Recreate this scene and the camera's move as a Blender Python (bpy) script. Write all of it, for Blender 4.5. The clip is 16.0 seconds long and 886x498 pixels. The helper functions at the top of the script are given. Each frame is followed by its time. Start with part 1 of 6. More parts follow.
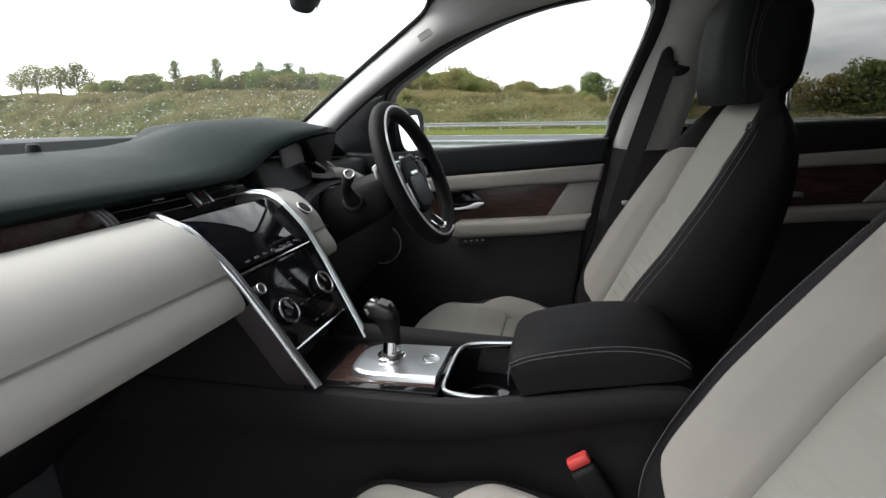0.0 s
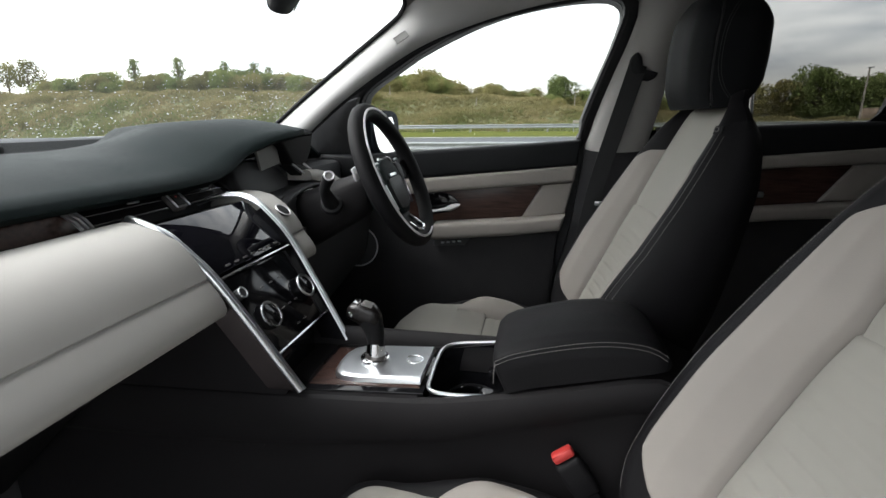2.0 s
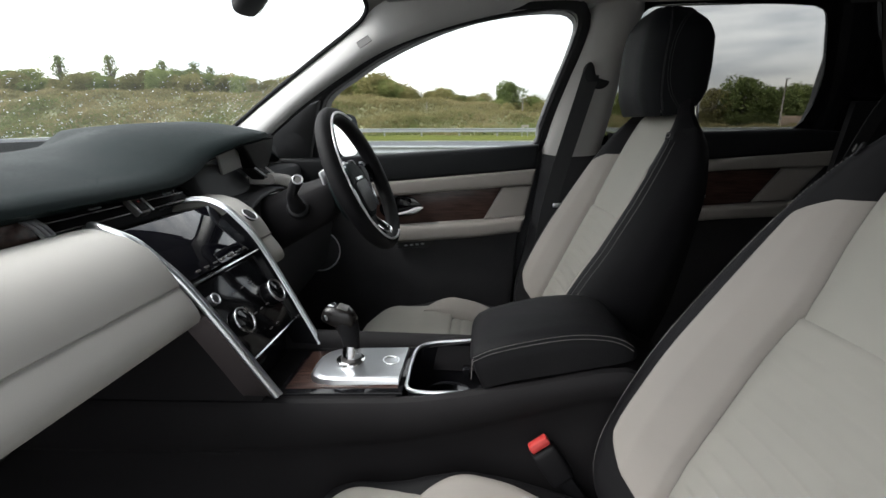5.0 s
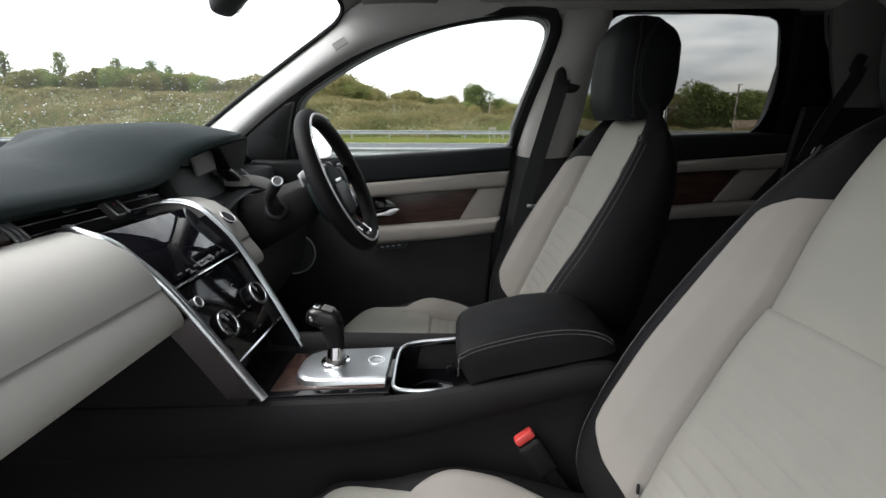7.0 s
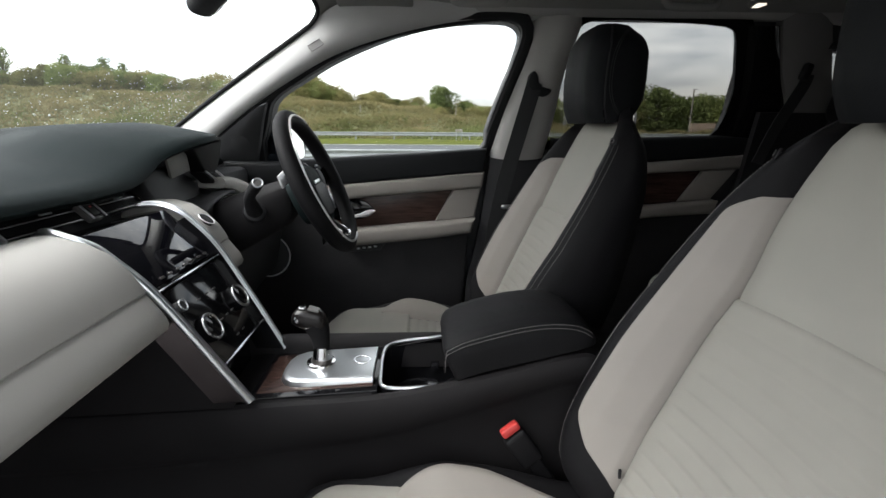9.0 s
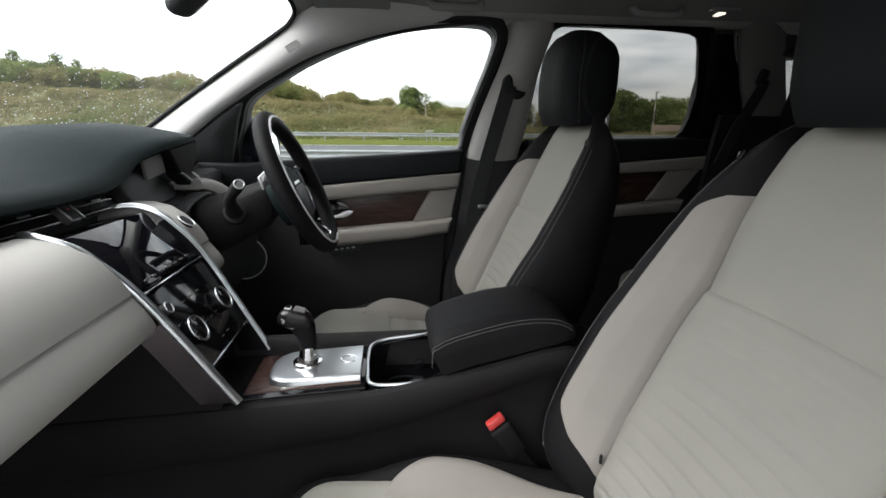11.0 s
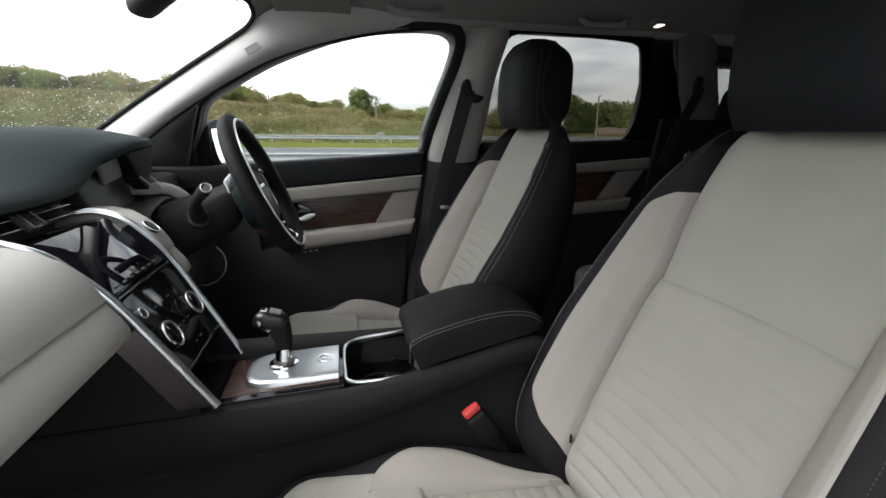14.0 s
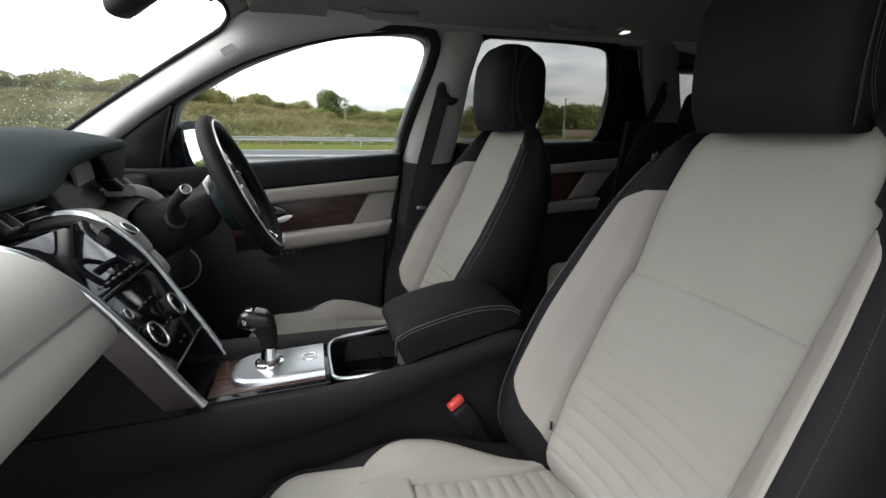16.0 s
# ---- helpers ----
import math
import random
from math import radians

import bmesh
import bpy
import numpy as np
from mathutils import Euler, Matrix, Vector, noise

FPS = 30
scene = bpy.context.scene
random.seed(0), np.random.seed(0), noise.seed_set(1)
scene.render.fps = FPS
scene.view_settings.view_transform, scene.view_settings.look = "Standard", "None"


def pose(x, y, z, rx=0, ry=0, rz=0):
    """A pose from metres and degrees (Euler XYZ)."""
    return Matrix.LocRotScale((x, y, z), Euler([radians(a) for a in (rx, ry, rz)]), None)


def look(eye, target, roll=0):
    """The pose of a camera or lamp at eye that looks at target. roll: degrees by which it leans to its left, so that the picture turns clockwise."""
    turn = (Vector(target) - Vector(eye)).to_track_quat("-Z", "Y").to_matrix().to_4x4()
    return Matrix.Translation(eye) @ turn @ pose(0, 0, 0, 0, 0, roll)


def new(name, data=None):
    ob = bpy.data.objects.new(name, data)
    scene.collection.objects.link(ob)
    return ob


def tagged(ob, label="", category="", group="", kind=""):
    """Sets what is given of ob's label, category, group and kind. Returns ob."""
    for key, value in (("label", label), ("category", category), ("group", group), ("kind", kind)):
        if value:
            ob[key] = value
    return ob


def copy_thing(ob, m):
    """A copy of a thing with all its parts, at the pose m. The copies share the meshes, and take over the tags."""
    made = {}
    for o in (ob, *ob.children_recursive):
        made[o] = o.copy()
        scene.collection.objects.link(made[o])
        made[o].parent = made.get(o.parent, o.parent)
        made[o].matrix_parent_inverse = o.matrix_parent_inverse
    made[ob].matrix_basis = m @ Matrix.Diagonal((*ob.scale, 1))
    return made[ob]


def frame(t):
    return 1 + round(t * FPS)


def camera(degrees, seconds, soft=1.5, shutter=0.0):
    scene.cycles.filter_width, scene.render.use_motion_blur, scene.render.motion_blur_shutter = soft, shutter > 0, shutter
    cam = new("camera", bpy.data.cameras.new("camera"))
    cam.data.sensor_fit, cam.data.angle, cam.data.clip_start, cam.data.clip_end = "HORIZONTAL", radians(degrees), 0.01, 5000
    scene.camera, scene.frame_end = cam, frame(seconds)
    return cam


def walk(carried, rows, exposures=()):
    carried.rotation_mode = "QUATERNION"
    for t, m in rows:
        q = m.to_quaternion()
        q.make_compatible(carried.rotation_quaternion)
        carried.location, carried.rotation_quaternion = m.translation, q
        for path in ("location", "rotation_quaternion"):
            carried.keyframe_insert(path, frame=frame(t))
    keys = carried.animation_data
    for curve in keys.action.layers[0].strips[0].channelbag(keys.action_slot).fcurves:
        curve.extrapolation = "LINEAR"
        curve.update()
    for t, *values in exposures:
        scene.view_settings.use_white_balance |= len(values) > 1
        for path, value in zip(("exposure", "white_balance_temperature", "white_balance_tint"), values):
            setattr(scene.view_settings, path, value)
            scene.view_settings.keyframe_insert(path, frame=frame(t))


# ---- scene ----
cam = camera(86.8, 16.0)
PATH = [
    (0, (-0.649, 0.048, 1.215), (1.214, 0.541, 0.679), -1.0),
    (0.5, (-0.651, 0.051, 1.214), (1.219, 0.517, 0.682), -0.9),
    (1, (-0.654, 0.054, 1.215), (1.224, 0.491, 0.683), -0.9),
    (1.5, (-0.657, 0.06, 1.215), (1.229, 0.465, 0.685), -0.8),
    (2, (-0.66, 0.064, 1.216), (1.232, 0.438, 0.686), -0.7),
    (2.5, (-0.663, 0.068, 1.216), (1.236, 0.412, 0.689), -0.7),
    (3, (-0.666, 0.073, 1.216), (1.239, 0.383, 0.691), -0.6),
    (3.5, (-0.669, 0.077, 1.216), (1.241, 0.358, 0.693), -0.5),
    (4, (-0.674, 0.082, 1.217), (1.241, 0.328, 0.696), -0.4),
    (6.5, (-0.693, 0.112, 1.218), (1.239, 0.189, 0.707), 0.0),
    (7, (-0.697, 0.117, 1.218), (1.237, 0.161, 0.709), 0.1),
    (7.5, (-0.701, 0.124, 1.218), (1.234, 0.133, 0.712), 0.2),
    (8, (-0.705, 0.131, 1.219), (1.23, 0.105, 0.713), 0.3),
    (8.5, (-0.708, 0.136, 1.219), (1.226, 0.079, 0.714), 0.3),
    (9, (-0.713, 0.143, 1.219), (1.221, 0.051, 0.717), 0.4),
    (11.5, (-0.734, 0.171, 1.221), (1.188, -0.076, 0.725), 0.6),
    (12, (-0.738, 0.177, 1.221), (1.179, -0.105, 0.728), 0.6),
    (12.5, (-0.743, 0.182, 1.222), (1.17, -0.13, 0.729), 0.6),
    (13, (-0.747, 0.189, 1.221), (1.161, -0.157, 0.731), 0.6),
    (13.5, (-0.752, 0.195, 1.221), (1.151, -0.182, 0.733), 0.7),
    (14, (-0.756, 0.201, 1.222), (1.14, -0.208, 0.735), 0.6),
    (14.5, (-0.762, 0.207, 1.222), (1.129, -0.232, 0.737), 0.7),
    (15, (-0.766, 0.213, 1.221), (1.117, -0.257, 0.739), 0.7),
    (15.5, (-0.771, 0.218, 1.222), (1.106, -0.279, 0.74), 0.7),
    (16, (-0.776, 0.225, 1.221), (1.093, -0.303, 0.743), 0.7),
]
walk(cam, [(t, look(*row)) for t, *row in PATH])
scene.view_settings.exposure = 0.40
SKY = 0.50

# ---- world and sun: overcast sky ----
world = bpy.data.worlds.new("world")
scene.world = world
world.use_nodes = True
wn, wl = world.node_tree.nodes, world.node_tree.links
wn.clear()
w_out, w_bg = wn.new("ShaderNodeOutputWorld"), wn.new("ShaderNodeBackground")
w_sky = wn.new("ShaderNodeTexSky")
w_sky.sky_type = "NISHITA"
w_sky.sun_disc = False
w_sky.sun_elevation, w_sky.sun_rotation = radians(52), radians(346)
w_sky.air_density, w_sky.dust_density = 1.0, 4.0
w_hsv = wn.new("ShaderNodeHueSaturation")
w_hsv.inputs["Saturation"].default_value = 0.12
w_tc, w_map = wn.new("ShaderNodeTexCoord"), wn.new("ShaderNodeMapping")
w_map.inputs["Scale"].default_value = (1.0, 1.0, 4.5)
w_noise = wn.new("ShaderNodeTexNoise")
w_noise.inputs["Scale"].default_value = 3.4
w_noise.inputs["Detail"].default_value = 7
w_ramp = wn.new("ShaderNodeValToRGB")
w_ramp.color_ramp.elements[0].position, w_ramp.color_ramp.elements[0].color = 0.33, (0.50, 0.55, 0.61, 1)
w_ramp.color_ramp.elements[1].position, w_ramp.color_ramp.elements[1].color = 0.66, (1.38, 1.36, 1.31, 1)
w_mul = wn.new("ShaderNodeMix")
w_mul.data_type, w_mul.blend_type = "RGBA", "MULTIPLY"
w_mul.inputs["Factor"].default_value = 1.0
wl.new(w_sky.outputs["Color"], w_hsv.inputs["Color"])
wl.new(w_tc.outputs["Generated"], w_map.inputs["Vector"])
wl.new(w_map.outputs["Vector"], w_noise.inputs["Vector"])
wl.new(w_noise.outputs["Fac"], w_ramp.inputs["Fac"])
wl.new(w_hsv.outputs["Color"], w_mul.inputs["A"])
wl.new(w_ramp.outputs["Color"], w_mul.inputs["B"])
wl.new(w_mul.outputs["Result"], w_bg.inputs["Color"])
wl.new(w_bg.outputs["Background"], w_out.inputs["Surface"])
w_bg.inputs["Strength"].default_value = SKY

sun_data = bpy.data.lights.new("sun", "SUN")
sun_data.energy, sun_data.angle, sun_data.color = 0.25, radians(40), (1.0, 0.96, 0.9)
sun = new("sun", sun_data)
sun.matrix_world = look((-7, 28, 38), (0, 0, 0))


# ---- materials ----
def mat(name, col, rough=0.5, metal=0.0, var=0.1, scale=12.0, bump=0.05, bscale=400.0, coat=0.0, col2=None, stretch=None, spec=0.5):
    m = bpy.data.materials.new(name)
    m.use_nodes = True
    nt = m.node_tree
    n, l = nt.nodes, nt.links
    b = n["Principled BSDF"]
    b.inputs["Metallic"].default_value = metal
    b.inputs["Coat Weight"].default_value = coat
    b.inputs["Coat Roughness"].default_value = 0.05
    b.inputs["Specular IOR Level"].default_value = spec
    tc = n.new("ShaderNodeTexCoord")
    mp = n.new("ShaderNodeMapping")
    mp.inputs["Scale"].default_value = stretch or (1, 1, 1)
    l.new(tc.outputs["Object"], mp.inputs["Vector"])
    big = n.new("ShaderNodeTexNoise")
    big.inputs["Scale"].default_value = scale
    big.inputs["Detail"].default_value = 5
    l.new(mp.outputs["Vector"], big.inputs["Vector"])
    ramp = n.new("ShaderNodeValToRGB")
    c2 = col2 or [min(1, c * (1 + var)) for c in col]
    c1 = col if col2 else [c * (1 - var) for c in col]
    ramp.color_ramp.elements[0].position, ramp.color_ramp.elements[0].color = 0.3, (*c1, 1)
    ramp.color_ramp.elements[1].position, ramp.color_ramp.elements[1].color = 0.7, (*c2, 1)
    l.new(big.outputs["Fac"], ramp.inputs["Fac"])
    l.new(ramp.outputs["Color"], b.inputs["Base Color"])
    rr = n.new("ShaderNodeMapRange")
    rr.inputs["To Min"].default_value, rr.inputs["To Max"].default_value = max(0.0, rough * 0.85), min(1, rough * 1.15)
    l.new(big.outputs["Fac"], rr.inputs["Value"])
    l.new(rr.outputs["Result"], b.inputs["Roughness"])
    if bump:
        fine = n.new("ShaderNodeTexNoise")
        fine.inputs["Scale"].default_value = bscale
        fine.inputs["Detail"].default_value = 3
        l.new(mp.outputs["Vector"], fine.inputs["Vector"])
        bp = n.new("ShaderNodeBump")
        bp.inputs["Strength"].default_value = bump
        bp.inputs["Distance"].default_value = 0.002
        l.new(fine.outputs["Fac"], bp.inputs["Height"])
        l.new(bp.outputs["Normal"], b.inputs["Normal"])
    return m


def glass(name, tint, gloss=0.06):
    m = bpy.data.materials.new(name)
    m.use_nodes = True
    n, l = m.node_tree.nodes, m.node_tree.links
    n.clear()
    out, mix = n.new("ShaderNodeOutputMaterial"), n.new("ShaderNodeMixShader")
    tr, gl, lw = n.new("ShaderNodeBsdfTransparent"), n.new("ShaderNodeBsdfGlossy"), n.new("ShaderNodeLayerWeight")
    tr.inputs["Color"].default_value = (*tint, 1)
    gl.inputs["Roughness"].default_value = 0.02
    lw.inputs["Blend"].default_value = 0.5
    pw, ad = n.new("ShaderNodeMath"), n.new("ShaderNodeMath")
    pw.operation, ad.operation = "POWER", "MULTIPLY_ADD"
    pw.inputs[1].default_value = 4.0
    ad.inputs[1].default_value, ad.inputs[2].default_value = 0.5, gloss * 0.4
    l.new(lw.outputs["Facing"], pw.inputs[0])
    l.new(pw.outputs["Value"], ad.inputs[0])
    l.new(ad.outputs["Value"], mix.inputs["Fac"])
    l.new(tr.outputs["BSDF"], mix.inputs[1])
    l.new(gl.outputs["BSDF"], mix.inputs[2])
    l.new(mix.outputs["Shader"], out.inputs["Surface"])
    return m


M_BEIGE = mat("beige_leather", (0.384, 0.373, 0.348), 0.68, var=0.03, scale=9, bump=0.12, bscale=900, spec=0.22)
M_CLOTH = mat("pale_seat_leather", (0.226, 0.217, 0.196), 0.75, var=0.03, scale=14, bump=0.15, bscale=1200, spec=0.25)
M_BOLSTER = mat("warm_pale_leather", (0.219, 0.202, 0.185), 0.72, var=0.04, scale=11, bump=0.15, bscale=1100, spec=0.25)
# pale, barely metallic colour holds the gleam that chrome would reflect from the sky
M_SILVER = mat("gleam_silver", (0.60, 0.60, 0.61), 0.3, 0.25, var=0.04, bump=0)
M_BLACKLEATHER = mat("black_leather", (0.0057, 0.0055, 0.0063), 0.65, var=0.15, scale=10, bump=0.2, bscale=900, spec=0.14)
M_HEADREST = mat("black_headrest_leather", (0.0047, 0.0052, 0.0060), 0.65, var=0.15, scale=10, bump=0.2, bscale=900, spec=0.12)
M_PAD = mat("black_soft_pad", (0.0071, 0.0122, 0.0127), 0.65, var=0.1, scale=8, bump=0.25, bscale=1100, spec=0.10)
M_HOUSING = mat("grey_housing", (0.095, 0.092, 0.09), 0.35, var=0.06, scale=14, bump=0.05)
M_PLASTIC = mat("dark_plastic", (0.050, 0.051, 0.053), 0.5, var=0.12, scale=10, bump=0.15, bscale=800, spec=0.15)
M_DOORPAD = mat("black_door_pad", (0.0105, 0.0112, 0.0124), 0.65, var=0.1, scale=8, bump=0.25, bscale=1100, spec=0.12)
M_DOORSKIN = mat("black_door_skin", (0.031, 0.0305, 0.0325), 0.55, var=0.12, scale=10, bump=0.2, bscale=800, spec=0.12)
M_GLOSS = mat("piano_black", (0.006, 0.006, 0.007), 0.08, var=0.1, bump=0, coat=0.0, spec=0.4)
M_SCREEN = mat("screen_glass", (0.004, 0.004, 0.006), 0.03, var=0.1, bump=0, coat=0.2)
M_CHROME = mat("chrome", (0.75, 0.75, 0.76), 0.12, 1.0, var=0.04, bump=0)
M_SATIN = mat("satin_metal", (0.66, 0.68, 0.70), 0.32, 1.0, var=0.04, scale=30, bump=0.0)
M_DARKSATIN = mat("dark_satin_metal", (0.16, 0.15, 0.145), 0.3, 0.85, var=0.08, scale=20, bump=0.05)
M_CONSOLE = mat("black_console_skin", (0.0120, 0.0113, 0.0120), 0.58, var=0.12, scale=10, bump=0.15, bscale=800, spec=0.10)
M_BROWNBLACK = mat("brown_black_leather", (0.007, 0.006, 0.0058), 0.24, var=0.12, scale=20, bump=0.1, bscale=900, spec=0.35)
M_RING = mat("dim_ring_metal", (0.34, 0.34, 0.35), 0.28, 1.0, var=0.05, bump=0)
M_BRONZE = mat("dark_brown_metal", (0.088, 0.075, 0.075), 0.26, 0.9, var=0.1, scale=20, bump=0.05)
M_WOOD = mat("dark_wood", (0.026, 0.014, 0.0115), 0.25, var=0.3, scale=30, bump=0.15, bscale=160, spec=0.3, stretch=(6, 0.6, 6), col2=(0.062, 0.034, 0.028))
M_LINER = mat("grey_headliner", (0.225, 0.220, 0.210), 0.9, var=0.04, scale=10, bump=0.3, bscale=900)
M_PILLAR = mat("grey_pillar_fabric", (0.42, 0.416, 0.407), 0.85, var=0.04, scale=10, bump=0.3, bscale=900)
# the pillar fabric again, darker where the rear and middle covers lie in shade
M_REARSHADE = mat("shaded_rear_fabric", (0.135, 0.130, 0.126), 0.88, var=0.05, scale=10, bump=0.3, bscale=900)
M_SHADECOVER = mat("shaded_cover_fabric", (0.31, 0.30, 0.288), 0.85, var=0.04, scale=10, bump=0.3, bscale=900)
M_RUBBER = mat("black_rubber", (0.012, 0.012, 0.0132), 0.65, var=0.15, bump=0.1, spec=0.2)
M_CARPET = mat("black_carpet", (0.17, 0.165, 0.165), 0.95, var=0.2, scale=60, bump=0.6, bscale=900)
M_BELT = mat("black_webbing", (0.011, 0.0115, 0.0125), 0.7, var=0.2, scale=60, bump=0.4, bscale=700, stretch=(1, 8, 1))
M_RED = mat("red_plastic", (0.40, 0.035, 0.032), 0.4, var=0.05, bump=0.05)
M_THREAD = mat("dim_thread", (0.022, 0.022, 0.022), 0.8, var=0.1, bump=0)
M_STITCH = mat("grey_thread", (0.105, 0.100, 0.098), 0.8, var=0.1, bump=0.1)
M_PAINT = mat("dark_car_paint", (0.012, 0.016, 0.022), 0.6, 0.0, var=0.1, bump=0, coat=0.0, spec=0.12)
M_GLASS = glass("clear_glass", (0.965, 0.975, 0.97), 0.06)
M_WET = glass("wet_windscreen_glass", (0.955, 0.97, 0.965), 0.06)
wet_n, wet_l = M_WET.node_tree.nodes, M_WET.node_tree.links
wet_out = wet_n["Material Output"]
# a white translucent share puts a haze over the view through the wet glass
wet_haze, wet_mix = wet_n.new("ShaderNodeBsdfTranslucent"), wet_n.new("ShaderNodeMixShader")
wet_haze.inputs["Color"].default_value = (0.85, 0.92, 0.93, 1)
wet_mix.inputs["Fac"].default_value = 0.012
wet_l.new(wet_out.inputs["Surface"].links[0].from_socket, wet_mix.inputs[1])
wet_l.new(wet_haze.outputs["BSDF"], wet_mix.inputs[2])
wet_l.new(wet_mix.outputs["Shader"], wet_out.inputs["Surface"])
M_TINT = glass("privacy_glass", (0.50, 0.50, 0.495), 0.08)
M_MIRROR = mat("mirror_silver", (0.9, 0.9, 0.9), 0.01, 1.0, var=0.0, bump=0)
M_WATER = bpy.data.materials.new("sky_white_rain")
M_WATER.use_nodes = True
wat_n, wat_l = M_WATER.node_tree.nodes, M_WATER.node_tree.links
wb = wat_n["Principled BSDF"]
# white colour stands in for the sky light refracted by the drops
wb.inputs["Base Color"].default_value = (0.95, 0.96, 0.97, 1)
wb.inputs["Roughness"].default_value = 0.12
wb.inputs["IOR"].default_value = 1.33
wat_tl, wat_mx = wat_n.new("ShaderNodeBsdfTranslucent"), wat_n.new("ShaderNodeMixShader")
wat_tl.inputs["Color"].default_value = (0.95, 0.97, 0.98, 1)
wat_mx.inputs["Fac"].default_value = 0.45
wat_l.new(wb.outputs["BSDF"], wat_mx.inputs[1])
wat_l.new(wat_tl.outputs["BSDF"], wat_mx.inputs[2])
wat_l.new(wat_mx.outputs["Shader"], wat_n["Material Output"].inputs["Surface"])
M_LAMP = mat("lamp_lens", (0.8, 0.78, 0.72), 0.15, 0.3, var=0.1, bump=0.3, bscale=120)
M_LAMP.node_tree.nodes["Principled BSDF"].inputs["Emission Color"].default_value = (1.0, 0.9, 0.78, 1)
M_LAMP.node_tree.nodes["Principled BSDF"].inputs["Emission Strength"].default_value = 0.9
M_ASPHALT = mat("asphalt", (0.07, 0.075, 0.08), 0.8, var=0.12, scale=0.6, bump=0.4, bscale=80, spec=0.12)
M_BOUNCE = mat("light_bouncing_tarmac", (0.175, 0.176, 0.178), 0.5, var=0.12, scale=0.8, bump=0.3, bscale=80)
M_VERGE = mat("grass_verge", (0.050, 0.063, 0.010), 0.95, col2=(0.086, 0.094, 0.018), scale=1.5, bump=0.6, bscale=20, spec=0.05)
M_BANK = mat("dry_bank_soil", (0.080, 0.090, 0.037), 0.95, col2=(0.110, 0.108, 0.050), scale=0.35, bump=0.8, bscale=8)
M_STRAW = mat("dry_grass", (0.250, 0.212, 0.112), 0.9, col2=(0.138, 0.132, 0.060), scale=0.22, bump=0)
M_SCRUB = mat("green_scrub", (0.108, 0.138, 0.050), 0.9, col2=(0.158, 0.165, 0.070), scale=0.3, bump=0)
M_LEAF = mat("green_leaves", (0.076, 0.104, 0.036), 0.8, col2=(0.138, 0.168, 0.064), scale=0.8, bump=0)
M_LEAFY = mat("autumn_leaves", (0.100, 0.105, 0.042), 0.8, col2=(0.165, 0.155, 0.065), scale=0.8, bump=0)
M_BARK = mat("bark", (0.10, 0.08, 0.06), 0.9, var=0.3, scale=5, bump=0.6, bscale=30)
M_GALV = mat("galvanised_steel", (0.24, 0.255, 0.26), 0.6, 0.35, var=0.12, scale=3, bump=0.1)
M_TIMBER = mat("weathered_timber", (0.22, 0.20, 0.17), 0.8, var=0.2, scale=3, bump=0.4, bscale=40)
M_BRICKWALL = mat("brown_cladding", (0.20, 0.15, 0.11), 0.85, var=0.2, scale=1, bump=0.3, bscale=30)


def thin(m, share=0.5):
    """Lets part of the light through, as blades and leaves do."""
    n, l = m.node_tree.nodes, m.node_tree.links
    b, out = n["Principled BSDF"], n["Material Output"]
    tl, mx = n.new("ShaderNodeBsdfTranslucent"), n.new("ShaderNodeMixShader")
    mx.inputs["Fac"].default_value = share
    b.inputs["Specular IOR Level"].default_value = 0.1
    l.new(b.inputs["Base Color"].links[0].from_socket, tl.inputs["Color"])
    l.new(b.outputs["BSDF"], mx.inputs[1])
    l.new(tl.outputs["BSDF"], mx.inputs[2])
    l.new(mx.outputs["Shader"], out.inputs["Surface"])


def tone_by_object(m, dark, light, warm):
    """Each tree has a tone of its own."""
    n, l = m.node_tree.nodes, m.node_tree.links
    b = n["Principled BSDF"]
    src = b.inputs["Base Color"].links[0].from_socket
    info, hsv, val, hue = n.new("ShaderNodeObjectInfo"), n.new("ShaderNodeHueSaturation"), n.new("ShaderNodeMapRange"), n.new("ShaderNodeMapRange")
    val.inputs["To Min"].default_value, val.inputs["To Max"].default_value = dark, light
    hue.inputs["To Min"].default_value, hue.inputs["To Max"].default_value = 0.5, warm
    l.new(info.outputs["Random"], val.inputs["Value"])
    l.new(info.outputs["Random"], hue.inputs["Value"])
    l.new(src, hsv.inputs["Color"])
    l.new(val.outputs["Result"], hsv.inputs["Value"])
    l.new(hue.outputs["Result"], hsv.inputs["Hue"])
    l.new(hsv.outputs["Color"], b.inputs["Base Color"])


tone_by_object(M_LEAF, 1.0, 1.7, 0.475)
tone_by_object(M_LEAFY, 1.0, 1.7, 0.478)
for m in (M_STRAW, M_SCRUB, M_LEAF, M_LEAFY):
    thin(m)


# ---- mesh helpers ----
def done(name, bm, material, sharp=38):
    bmesh.ops.recalc_face_normals(bm, faces=bm.faces)
    for f in bm.faces:
        f.smooth = True
    lim = radians(sharp)
    for e in bm.edges:
        if len(e.link_faces) == 2 and e.calc_face_angle(0) > lim:
            e.smooth = False
    me = bpy.data.meshes.new(name)
    bm.to_mesh(me)
    bm.free()
    me.materials.append(material)
    return new(name, me)


def part(name, bm, material, parent, label="", sharp=38):
    ob = done(name, bm, material, sharp)
    if parent is not None:
        ob.parent = parent
        ob.matrix_parent_inverse = parent.matrix_world.inverted()
    if label:
        ob["label"] = label
    return ob


def thing(name, at, label, category, group="", kind=""):
    e = new(name)
    e.empty_display_size = 0.05
    e.location = at
    bpy.context.view_layer.update()
    return tagged(e, label, category, group, kind)


def B():
    return bmesh.new()


